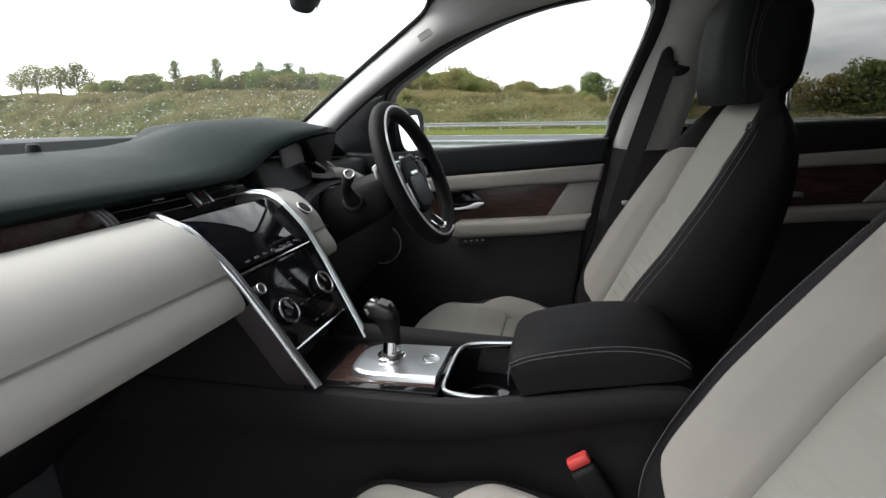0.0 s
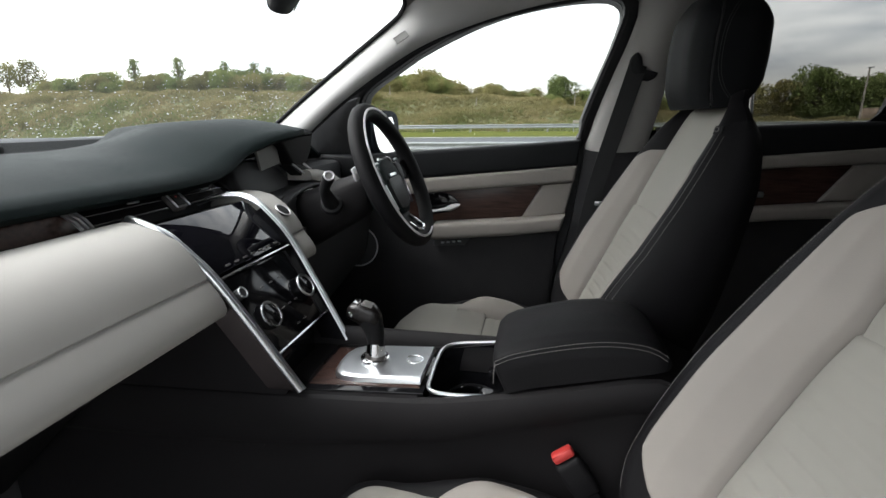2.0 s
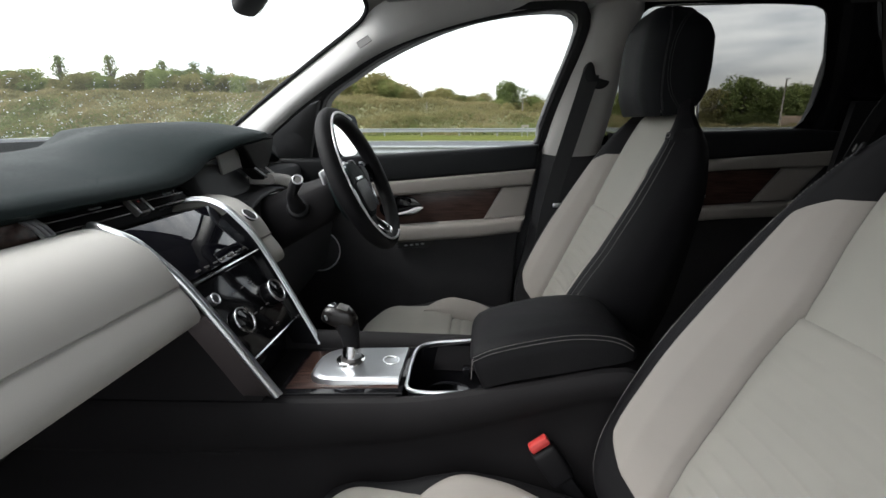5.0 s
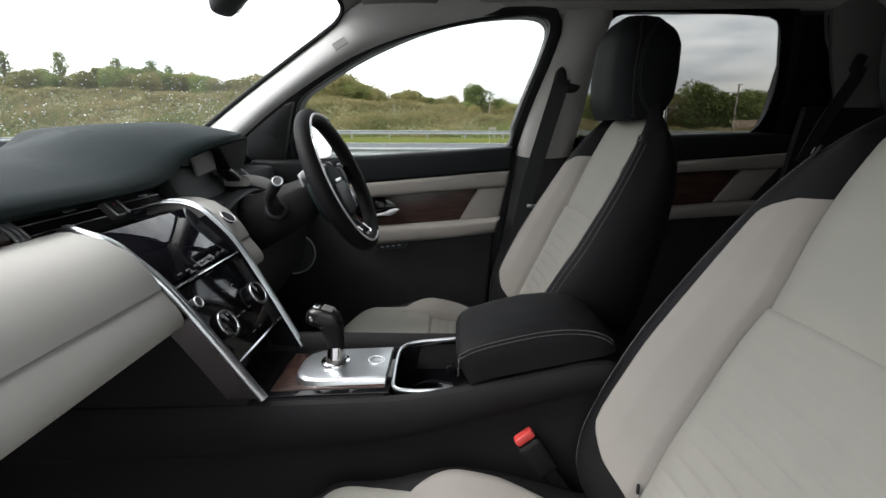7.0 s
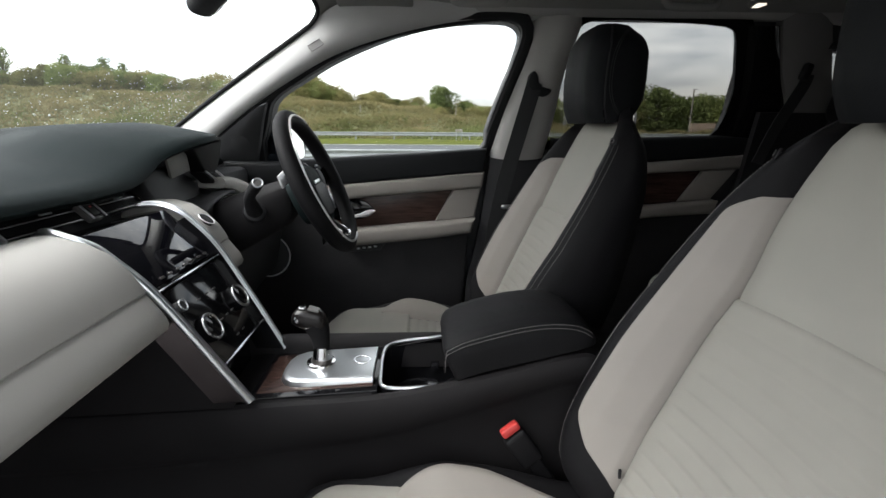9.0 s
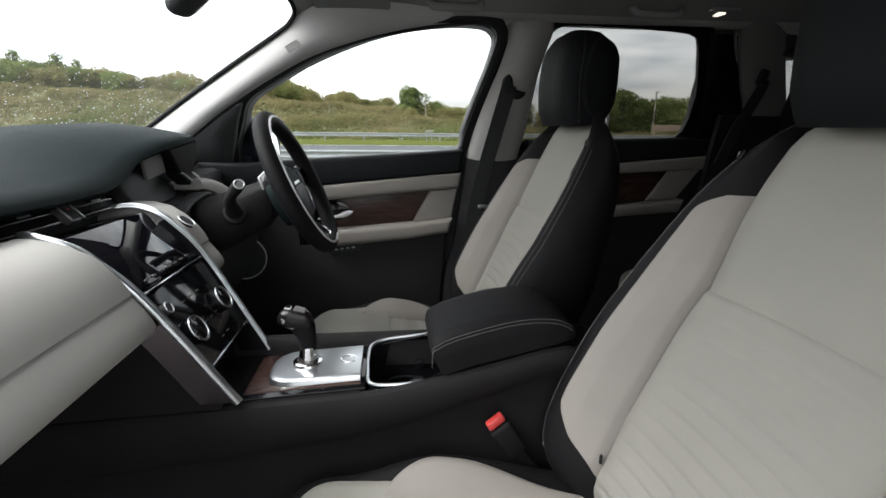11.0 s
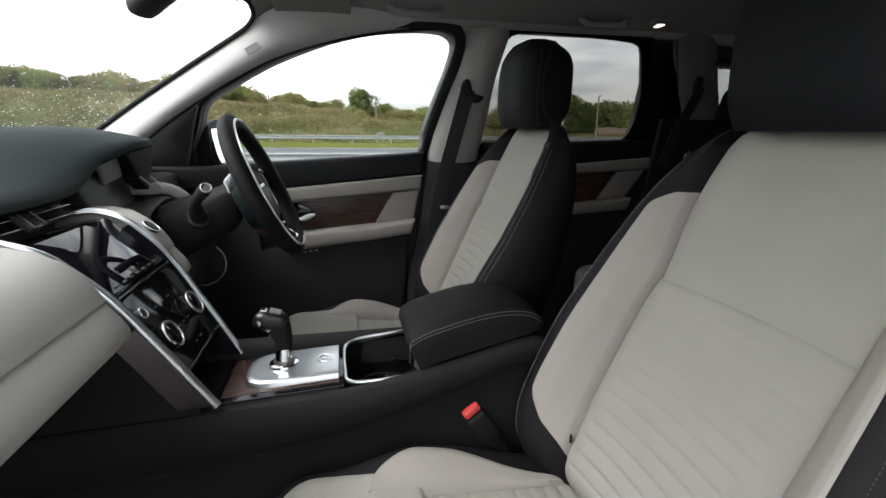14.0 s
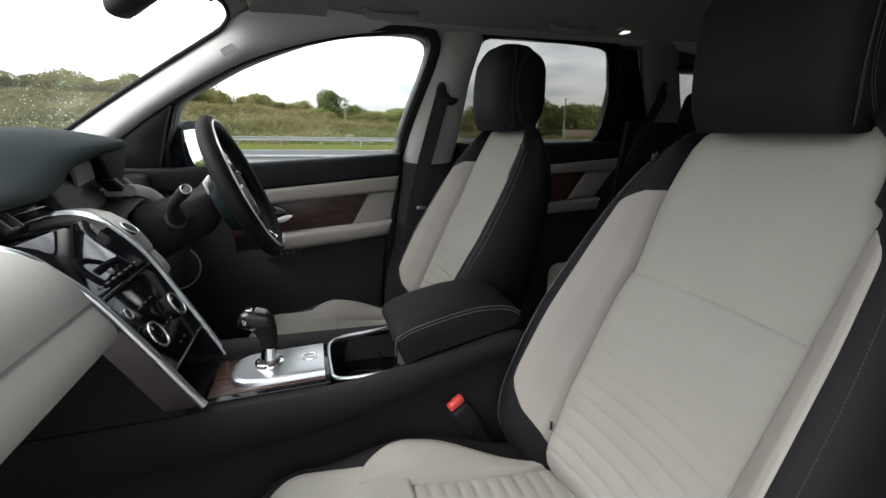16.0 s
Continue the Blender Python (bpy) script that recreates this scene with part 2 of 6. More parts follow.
def box(bm, c, s, bevel=0.0, seg=2, m=None):
    r = bmesh.ops.create_cube(bm, size=1)
    vs = r["verts"]
    bmesh.ops.scale(bm, vec=s, verts=vs)
    if bevel:
        es = list({e for v in vs for e in v.link_edges})
        r2 = bmesh.ops.bevel(bm, geom=es, offset=bevel, segments=seg, profile=0.5, affect="EDGES")
        vs = list({v for f in r2["faces"] for v in f.verts} | {v for v in vs if v.is_valid})
    if m is not None:
        bmesh.ops.transform(bm, matrix=m, verts=vs)
    bmesh.ops.translate(bm, vec=c, verts=vs)
    return bm


def sheet(bm, rows, wrap=False, close=False):
    vs = [[bm.verts.new(p) for p in r] for r in rows]
    n = len(rows)
    for i in range(n if close else n - 1):
        a, b = vs[i], vs[(i + 1) % n]
        m = len(a)
        for j in range(m if wrap else m - 1):
            k = (j + 1) % m
            bm.faces.new((a[j], a[k], b[k], b[j]))
    return vs


def capped(bm, rows):
    vs = sheet(bm, rows, wrap=True)
    bm.faces.new(list(reversed(vs[0])))
    bm.faces.new(vs[-1])
    return bm


def tube(bm, path, r, seg=8, closed=False, flat=1.0):
    path = [Vector(p) for p in path]
    n = len(path)
    rows = []
    up = Vector((0.13, 0.21, 0.97))
    for i, p in enumerate(path):
        a = path[(i - 1) % n] if closed or i else p
        b = path[(i + 1) % n] if closed or i < n - 1 else p
        t = (b - a).normalized()
        u = t.cross(up).normalized()
        v = t.cross(u)
        rr = r[i] if isinstance(r, (list, tuple)) else r
        rows.append([p + u * (rr * math.cos(q)) + v * (rr * flat * math.sin(q)) for q in [2 * math.pi * k / seg for k in range(seg)]])
    if closed:
        sheet(bm, rows, wrap=True, close=True)
    else:
        capped(bm, rows)
    return bm


def smooth_path(pts, per=6):
    """Catmull-Rom through the points."""
    p = [Vector(q) for q in pts]
    out = []
    for i in range(len(p) - 1):
        a, b, c, d = p[max(i - 1, 0)], p[i], p[i + 1], p[min(i + 2, len(p) - 1)]
        for k in range(per):
            t = k / per
            out.append(0.5 * (2 * b + (c - a) * t + (2 * a - 5 * b + 4 * c - d) * t * t + (3 * b - a - 3 * c + d) * t ** 3))
    out.append(p[-1])
    return out


def plate(bm, outline, holes, place, thick):
    """A sheet with holes, given in two coordinates, laid by place(a, b) and thickened along place's third argument."""
    loops = [outline] + list(holes)
    edges = []
    for lp in loops:
        vs = [bm.verts.new(place(a, b, 0.0)) for a, b in lp]
        edges += [bm.edges.new((vs[i], vs[(i + 1) % len(vs)])) for i in range(len(vs))]
    bmesh.ops.triangle_fill(bm, use_beauty=True, edges=edges)
    front = list(bm.faces)
    bmesh.ops.recalc_face_normals(bm, faces=front)
    r = bmesh.ops.extrude_face_region(bm, geom=front, use_keep_orig=True)
    off = place(0, 1.2, thick) - place(0, 1.2, 0.0)
    bmesh.ops.translate(bm, vec=off, verts=[g for g in r["geom"] if isinstance(g, bmesh.types.BMVert)])
    return bm


def prism(bm, outline, place, thick, bevel=0.0, seg=2):
    """A slab of the outline, thickened, with its front edge rounded."""
    a = [bm.verts.new(place(*q, 0.0)) for q in outline]
    b = [bm.verts.new(place(*q, thick)) for q in outline]
    n = len(a)
    f = bm.faces.new(a)
    bm.faces.new(list(reversed(b)))
    for i in range(n):
        bm.faces.new((a[i], b[i], b[(i + 1) % n], a[(i + 1) % n]))
    if bevel:
        bmesh.ops.recalc_face_normals(bm, faces=bm.faces)
        bmesh.ops.bevel(bm, geom=list(f.edges), offset=bevel, segments=seg, profile=0.5, affect="EDGES")
    return bm


def lerp(table, v):
    """Piecewise smooth value from a short table of (key, value)."""
    if v <= table[0][0]:
        return table[0][1]
    for (a, x), (b, y) in zip(table, table[1:]):
        if v <= b:
            t = (v - a) / (b - a)
            return x + (y - x) * t
    return table[-1][1]


def soft(table, v, w):
    return (lerp(table, v - w) + 2 * lerp(table, v) + lerp(table, v + w)) / 4


def disc(bm, c, normal, r, depth, seg=28, bevel=0.0):
    """A short round knob from c along normal."""
    nrm = Vector(normal).normalized()
    q = nrm.to_track_quat("Z", "Y").to_matrix()
    def ringp(rad, h):
        return [Vector(c) + q @ Vector((rad * math.cos(a), rad * math.sin(a), h)) for a in [2 * math.pi * k / seg for k in range(seg)]]
    rows = [ringp(r, 0), ringp(r, depth - bevel)]
    if bevel:
        rows += [ringp(r - bevel * 0.3, depth - bevel * 0.3), ringp(r - bevel, depth)]
    capped(bm, rows)
    return bm


def hoop(bm, c, normal, r, w, seg=32, rs=8):
    q = Vector(normal).normalized().to_track_quat("Z", "Y").to_matrix()
    rows = []
    for k in range(seg):
        a = 2 * math.pi * k / seg
        d = Vector((math.cos(a), math.sin(a), 0))
        rows.append([Vector(c) + q @ (d * (r + w * math.cos(b)) + Vector((0, 0, w * math.sin(b)))) for b in [2 * math.pi * j / rs for j in range(rs)]])
    sheet(bm, rows, wrap=True, close=True)
    return bm


def rounded(outline, per=3):
    """The closed outline eased into a curve."""
    n = len(outline)
    out = []
    for i in range(n):
        a, b, c, d = (Vector((*outline[(i + k) % n], 0)) for k in (-1, 0, 1, 2))
        for k in range(per):
            t = k / per
            q = 0.5 * (2 * b + (c - a) * t * 0.8 + (2 * a - 5 * b + 4 * c - d) * t * t * 0.8 + (3 * b - a - 3 * c + d) * t ** 3 * 0.8) + (c - b) * (0.2 * t)
            out.append((q.x, q.y))
    return out


# ---- car shell: x to the driver's side, y ahead ----
def side_x(z):
    """The inner face of the driver's glass, leaning in towards the roof."""
    return 0.83 - 0.4 * (z - 1.10) if z > 1.10 else 0.83


def on_side(sgn, out=0.0):
    return lambda y, z, t: Vector((sgn * (side_x(z) + out + t), y, z))


FRONT_GLASS = [(0.634, 1.11), (0.600, 1.235), (0.580, 1.285), (0.545, 1.314), (0.495, 1.342), (0.405, 1.391), (0.313, 1.43), (0.22, 1.463),
               (0.127, 1.486), (0.048, 1.498), (-0.033, 1.504), (-0.10, 1.502), (-0.13, 1.488), (-0.137, 1.462), (-0.118, 1.39),
               (-0.087, 1.30), (-0.06, 1.21), (-0.05, 1.155), (0.132, 1.142), (0.393, 1.124)]
REAR_GLASS = [(-0.235, 1.186), (-0.258, 1.288), (-0.276, 1.42), (-0.292, 1.475), (-0.335, 1.507), (-0.52, 1.507), (-0.715, 1.498), (-0.756, 1.468),
              (-0.780, 1.41), (-0.803, 1.345), (-0.810, 1.27), (-0.785, 1.20), (-0.65, 1.194), (-0.396, 1.19)]
REAR_GLASS = rounded(REAR_GLASS)
FRONT_GLASS = rounded(FRONT_GLASS, 2)
QUARTER = [(-1.016, 1.430), (-1.034, 1.445), (-1.40, 1.445), (-1.52, 1.27), (-1.10, 1.275)]
SHELL = [(1.05, 0.35), (1.05, 1.13), (0.84, 1.20), (0.62, 1.345), (0.42, 1.488), (0.34, 1.53), (-1.6, 1.53), (-2.0, 1.25), (-2.05, 0.35)]

wall_right = part("wall_right", plate(B(), SHELL, [FRONT_GLASS, [(y + 0.025 * (1 if y > -0.55 else -1), z + 0.022 * (1 if z > 1.35 else -1)) for y, z in REAR_GLASS], QUARTER], on_side(1, 0.02), 0.05), M_PLASTIC, None)
tagged(wall_right, "dark plastic body side of the car with window openings", "car body", kind="structure")
DOORWAY = [(0.85, 0.45), (0.85, 1.06), (0.62, 1.24), (0.40, 1.40), (0.20, 1.475), (-0.10, 1.50), (-0.19, 1.49), (-0.16, 1.20), (-0.25, 0.95), (-0.25, 0.45)]
wall_left = part("wall_left", plate(B(), SHELL, [DOORWAY, [(y - 0.03, z) for y, z in REAR_GLASS]], on_side(-1, 0.02), 0.05), M_PLASTIC, None)
tagged(wall_left, "dark car body side with the front passenger doorway standing open", "car body", kind="structure")

ceiling = B()
rows = []
for i in range(15):
    y = 0.46 - i * 0.175
    rows.append([Vector((x, y if i else 0.392 + 0.185 * (1 - (min(abs(x), 0.63) / 0.63) ** 2), 1.515 + 0.075 * (1 - (abs(x) / 0.68) ** 2.6) - 0.05 * max(0, y - 0.2) - 0.12 * max(0, -1.2 - y)))
                 for x in [-0.70 + 1.40 * k / 20 for k in range(21)]])
sheet(ceiling, rows)
top = [[p + Vector((0, 0, 0.05)) for p in r] for r in rows]
sheet(ceiling, top)
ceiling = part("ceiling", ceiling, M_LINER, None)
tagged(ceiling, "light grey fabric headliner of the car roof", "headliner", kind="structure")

floor = part("floor", box(B(), (0, -0.5, 0.40), (1.64, 3.1, 0.06), 0.01), M_CARPET, None)
tagged(floor, "black carpet floor of the car", "floor", kind="structure")
firewall = part("wall_front", box(B(), (0, 1.03, 0.78), (1.64, 0.05, 0.74)), M_PLASTIC, None)
tagged(firewall, "dark bulkhead behind the footwells", "bulkhead", kind="structure")
tail = part("wall_back", plate(B(), [(-0.84, 0.40), (-0.84, 1.15), (-0.70, 1.50), (0.70, 1.50), (0.84, 1.15), (0.84, 0.40)], [[(-0.62, 1.12), (-0.55, 1.42), (0.55, 1.42), (0.62, 1.12)]],
                               lambda x, z, t: Vector((x, -1.93 + 0.4 * max(0, z - 1.1) - t, z)), 0.05), M_PLASTIC, None)
tagged(tail, "dark tailgate inner trim with a window opening", "tailgate", kind="structure")


# ---- glazing ----
def pane(name, outline, sgn, material, label, parent_out=0.035):
    bm = B()
    prism(bm, outline, on_side(sgn, parent_out), 0.004)
    ob = part(name, bm, material, None, sharp=80)
    ob.visible_shadow = False
    return tagged(ob, label, "window", kind="structure")


pane("window_1", FRONT_GLASS, 1, M_GLASS, "clear driver's door glass")
w2 = pane("window_2", [(y + 0.02 * (1 if y > -0.55 else -1), z + 0.018 * (1 if z > 1.35 else -1)) for y, z in REAR_GLASS], 1, M_TINT, "dark tinted privacy glass of the rear door", 0.016)
pane("window_3", QUARTER, 1, M_TINT, "small rear quarter glass")
w4 = pane("window_4", [(y - 0.03, z) for y, z in REAR_GLASS], -1, M_TINT, "dark tinted rear door glass on the passenger side")
w6 = part("window_6", prism(B(), [(-0.62, 1.12), (-0.55, 1.42), (0.55, 1.42), (0.62, 1.12)], lambda x, z, t: Vector((x, -1.95 + 0.4 * max(0, z - 1.1) - t, z)), 0.004), M_TINT, None)
tagged(w6, "dark tinted tailgate glass", "window", kind="structure")
for w in (w2, w4):
    w.visible_shadow = True

wind = B()
rows = []
for i in range(9):
    t = i / 8
    rows.append([Vector((x * (1 - 0.10 * t), 0.83 - 0.42 * t + (0.24 - 0.06 * t) * (1 - (x / 0.70) ** 2), 1.205 + 0.293 * t + 0.066 * t * (1 - abs(x / 0.7) ** 7) - 0.05 * (1 - t) * (1 - (x / 0.7) ** 2)))
                 for x in [-0.70 + 0.07 * k for k in range(21)]])
sheet(wind, rows)
WIND_ROWS = rows
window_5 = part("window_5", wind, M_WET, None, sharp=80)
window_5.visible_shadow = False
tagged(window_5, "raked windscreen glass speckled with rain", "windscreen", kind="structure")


def seal(name, path, r, label):
    tube_bm = tube(B(), path, r, 8)
    return tagged(part(name, tube_bm, M_RUBBER, None), label, "trim", kind="structure")


seal("trim", smooth_path([(0.656, 0.834, 1.203), (0.641, 0.704, 1.292), (0.622, 0.564, 1.382), (0.601, 0.440, 1.458), (0.594, 0.412, 1.480), (0.586, 0.400, 1.500), (0.572, 0.404, 1.519), (0.545, 0.416, 1.534), (0.50, 0.44, 1.548)], 5), 0.0058, "black rubber edge of the windscreen at the pillar")
seal("trim", smooth_path([(0.634, 0.702, 1.190), (0.624, 0.606, 1.260), (0.620, 0.486, 1.336), (0.615, 0.366, 1.400), (0.637, 0.236, 1.449), (0.664, 0.10, 1.484), (0.668, -0.02, 1.501), (0.664, -0.095, 1.507), (0.664, -0.135, 1.494), (0.674, -0.148, 1.462), (0.702, -0.128, 1.39), (0.737, -0.098, 1.30), (0.772, -0.070, 1.21), (0.782, -0.060, 1.16)], 5), 0.0060, "black rubber edge of the driver's door opening")
seal("trim", [p + Vector((0, -0.012, -0.004)) for p in WIND_ROWS[-1][:20]], 0.0065, "black band along the top of the windscreen")

bm = B()
sheet(bm, [[Vector(p), Vector(p).lerp(Vector(q), 0.5), Vector(q)] for p, q in (((0.600, 0.436, 1.463), (0.615, 0.385, 1.490)), ((0.594, 0.410, 1.483), (0.612, 0.360, 1.512)), ((0.587, 0.398, 1.503), (0.605, 0.340, 1.530)), ((0.573, 0.402, 1.522), (0.585, 0.330, 1.552)), ((0.546, 0.414, 1.537), (0.550, 0.330, 1.566)), ((0.50, 0.438, 1.551), (0.50, 0.340, 1.576)))])
tagged(part("trim", bm, M_LINER, None), "grey corner piece between windscreen and roof", "trim", kind="structure")

# ---- pillars ----
def ribbon(name, left, right, thick_dir, thick, material, label, bulge=0.0, seg=6, lean=1.0):
    """A padded cover between two edge lines."""
    bm = B()
    rows = []
    a, b = smooth_path(left, 5), smooth_path(right, 5)
    d = Vector(thick_dir)
    for i, (p, q) in enumerate(zip(a, b)):
        top = [p.lerp(q, k / seg) + d * (bulge * max(0.0, math.sin(math.pi * (k / seg) ** lean)) ** 0.6) for k in range(seg + 1)]
        rows.append(top + [q - d * thick, p - d * thick])
    capped(bm, rows)
    ob = part(name, bm, material, None, sharp=50)
    return tagged(ob, label, "pillar", kind="structure")


def rolled_cover(name, left, mid, right, material, label):
    """A fabric cover that runs from the glass edge over a rounded ridge to the door seal."""
    bm = B()
    rows = []
    for p, c, q in zip(smooth_path(left, 5), smooth_path(mid, 5), smooth_path(right, 5)):
        c = c + (c - p) * 0.20
        top = [p.lerp(c, t).lerp(c.lerp(q, t), t) for t in [k / 14 for k in range(15)]]
        rows.append(top + [q + Vector((0.03, 0.0, 0.01)), p + Vector((0.03, 0.0, 0.01))])
    capped(bm, rows)
    return tagged(part(name, bm, material, None, sharp=50), label, "pillar", kind="structure")


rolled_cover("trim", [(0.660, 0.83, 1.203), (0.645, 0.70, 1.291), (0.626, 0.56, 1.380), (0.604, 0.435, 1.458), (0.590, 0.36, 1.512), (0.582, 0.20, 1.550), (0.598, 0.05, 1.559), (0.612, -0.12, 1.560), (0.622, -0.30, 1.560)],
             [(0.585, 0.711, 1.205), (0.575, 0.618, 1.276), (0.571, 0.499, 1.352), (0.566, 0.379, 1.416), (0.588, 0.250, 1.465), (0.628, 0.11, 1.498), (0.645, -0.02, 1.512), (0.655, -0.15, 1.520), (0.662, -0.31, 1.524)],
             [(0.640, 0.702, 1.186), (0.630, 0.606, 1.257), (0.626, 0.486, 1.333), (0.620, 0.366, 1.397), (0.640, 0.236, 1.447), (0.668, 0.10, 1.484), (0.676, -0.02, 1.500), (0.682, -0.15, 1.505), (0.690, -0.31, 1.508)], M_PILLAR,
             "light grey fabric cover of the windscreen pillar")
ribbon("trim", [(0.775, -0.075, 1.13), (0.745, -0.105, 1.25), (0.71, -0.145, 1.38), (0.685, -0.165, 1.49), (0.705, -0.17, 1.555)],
       [(0.765, -0.236, 1.13), (0.735, -0.257, 1.25), (0.70, -0.272, 1.38), (0.675, -0.300, 1.49), (0.695, -0.318, 1.555)], (-1, 0, -0.2), 0.03, M_SHADECOVER,
       "light grey fabric cover, in a shaded tone, of the pillar beside the driver's seat", 0.034, 10)
ribbon("trim", [(0.775, -0.02, 0.45), (0.775, -0.005, 0.68), (0.775, -0.045, 0.90), (0.775, -0.075, 1.13)],
       [(0.765, -0.262, 0.45), (0.765, -0.262, 0.68), (0.765, -0.255, 0.90), (0.765, -0.236, 1.13)], (-1, 0, 0), 0.03, M_DOORSKIN,
       "black plastic lower cover of the pillar", 0.02)
ribbon("trim", [(0.80, -0.835, 1.10), (0.765, -0.845, 1.26), (0.72, -0.815, 1.38), (0.67, -0.775, 1.50)],
       [(0.79, -1.015, 1.10), (0.755, -0.990, 1.26), (0.715, -0.925, 1.37), (0.665, -0.86, 1.50)], (-1, 0, -0.2), 0.03, M_GLOSS,
       "black rear door frame panel", 0.008)
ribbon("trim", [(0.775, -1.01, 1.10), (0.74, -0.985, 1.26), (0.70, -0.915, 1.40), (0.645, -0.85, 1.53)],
       [(0.775, -1.115, 1.10), (0.74, -1.125, 1.26), (0.70, -1.065, 1.40), (0.645, -0.99, 1.53)], (-1, 0, -0.2), 0.03, M_REARSHADE,
       "grey fabric cover of the rear pillar in a shaded tone", 0.015)
ribbon("trim", [(0.735, -0.86, 1.00), (0.730, -0.875, 1.14), (0.725, -0.89, 1.27)],
       [(0.735, -1.45, 1.00), (0.730, -1.45, 1.14), (0.725, -1.45, 1.27)], (-1, 0, -0.1), 0.02, M_RUBBER,
       "black lower panel beside the rear bench", 0.006)
# roof side rail between headliner and windows
ribbon("trim", [(0.60, 0.40, 1.505), (0.615, 0.10, 1.548), (0.62, -0.4, 1.552), (0.62, -1.0, 1.55), (0.60, -1.7, 1.50)],
       [(0.69, 0.33, 1.44), (0.665, 0.10, 1.505), (0.66, -0.4, 1.512), (0.66, -1.0, 1.505), (0.67, -1.7, 1.42)], (-0.7, 0, -0.7), 0.02, M_SHADECOVER,
       "grey fabric roof rail above the door windows, toned for shade", 0.008)
TAG_M = pose(0.5575, 0.404, 1.4150, -34, 14, 16)
tag = part("airbag_tag", box(B(), (0, 0, 0), (0.004, 0.038, 0.018), 0.0015, 1), M_PILLAR, None)
tag.matrix_world = TAG_M
tagged(tag, "small embossed fabric airbag tag on the windscreen pillar", "tag")
bpy.context.view_layer.update()
part("tag_edge", tube(B(), [TAG_M @ Vector((-0.002, y, z)) for y, z in ((-0.018, -0.008), (0.018, -0.008), (0.018, 0.008), (-0.018, 0.008))], 0.0007, 5, True), M_LINER, tag, "grey stitched edge")

# frames round the door glass
def window_frame(name, outline, wid, sgn, material, label):
    bm = B()
    n = len(outline)
    pts = [Vector((0, *p)) for p in outline]
    rows = []
    for i in range(n):
        a, b, c = pts[i - 1], pts[i], pts[(i + 1) % n]
        t = (c - a).normalized()
        o = Vector((0, t.z, -t.y))
        cen = sum(pts, Vector()) / n
        if o.dot(b - cen) < 0:
            o = -o
        p = on_side(sgn)
        q = b + o * wid
        rows.append([p(b.y, b.z, 0.012), p(b.y, b.z, -0.012), p(b.y + o.y * wid * 0.4, b.z + o.z * wid * 0.4, -0.018), p(q.y, q.z, -0.012), p(q.y, q.z, 0.018)])
    sheet(bm, rows, wrap=True, close=True)
    ob = part(name, bm, material, None, sharp=50)
    return tagged(ob, label, "window frame", kind="structure")


window_frame("trim", FRONT_GLASS, 0.032, 1, M_RUBBER, "black rubber frame round the driver's window")
tagged(part("trim", plate(B(), [(y + 0.04 * (1 if y > -0.55 else -1), z + 0.03 * (1 if z > 1.35 else -1)) for y, z in REAR_GLASS], [REAR_GLASS], on_side(1, 0.006), 0.006), M_GLOSS, None), "black border round the rear door window", "window frame", kind="structure")
window_frame("trim", QUARTER, 0.02, 1, M_RUBBER, "black frame round the small rear quarter window")

# ---- driver's door ----
def on_door(out=0.0):
    return lambda y, z, t: Vector((0.77 - out + t, y, z))


def door(name, yo, label):
    return thing(name, (0.80, 0.3 + yo, 0.45), label, "car door", kind="structure")


door_1 = door("door_1", 0, "driver's door lined in black, beige leather and dark wood")
part("upper_panel", prism(B(), [(0.74, 1.04), (0.74, 1.115), (0.60, 1.113), (0.39, 1.127), (0.13, 1.143), (-0.062, 1.157), (-0.055, 1.085), (0.41, 1.043)], on_door(0.015), 0.06, 0.012, 3), M_DOORPAD, door_1, "soft black upper panel")
# door leather is the dash leather in a darker tone, standing in for shade
part("beige_strip", prism(B(), [(0.47, 1.038), (0.41, 1.043), (-0.055, 1.085), (-0.048, 1.037), (0.41, 0.997), (0.47, 0.992)], on_door(0.022), 0.05, 0.012, 3), M_BOLSTER, door_1, "padded beige strip")
part("wood_panel", prism(B(), [(0.47, 0.993), (0.41, 0.998), (0.042, 1.031), (0.099, 0.925), (0.39, 0.904), (0.47, 0.898)], on_door(-0.005), 0.03, 0.003, 2), M_WOOD, door_1, "dark wood inlay")
part("beige_corner", prism(B(), [(0.040, 1.030), (-0.047, 1.038), (-0.028, 0.940), (0.10, 0.926)], on_door(0.006), 0.04, 0.008, 3), M_BOLSTER, door_1)
part("armrest", prism(B(), [(0.385, 0.890), (0.365, 0.907), (0.10, 0.928), (-0.028, 0.942), (-0.014, 0.895), (0.12, 0.876), (0.365, 0.853), (0.385, 0.862)], on_door(0.045), 0.07, 0.016, 4), M_BOLSTER, door_1, "padded beige armrest")
part("lower_panel", prism(B(), [(0.80, 0.45), (0.80, 1.05), (0.47, 1.045), (0.46, 0.85), (0.39, 0.855), (-0.012, 0.896), (0.002, 0.68), (0.03, 0.45)], on_door(-0.008), 0.04, 0.01, 2), M_DOORSKIN, door_1, "black plastic lower panel")
part("switch_panel", prism(B(), [(0.375, 0.828), (0.375, 0.848), (0.255, 0.862), (0.275, 0.834)], on_door(0.012), 0.02, 0.004, 2), M_PLASTIC, door_1)
for k in range(4):
    part("switch", box(B(), (0.755, 0.345 - k * 0.018, 0.841 + k * 0.0022), (0.006, 0.010, 0.005), 0.001, 1), M_SATIN, door_1)
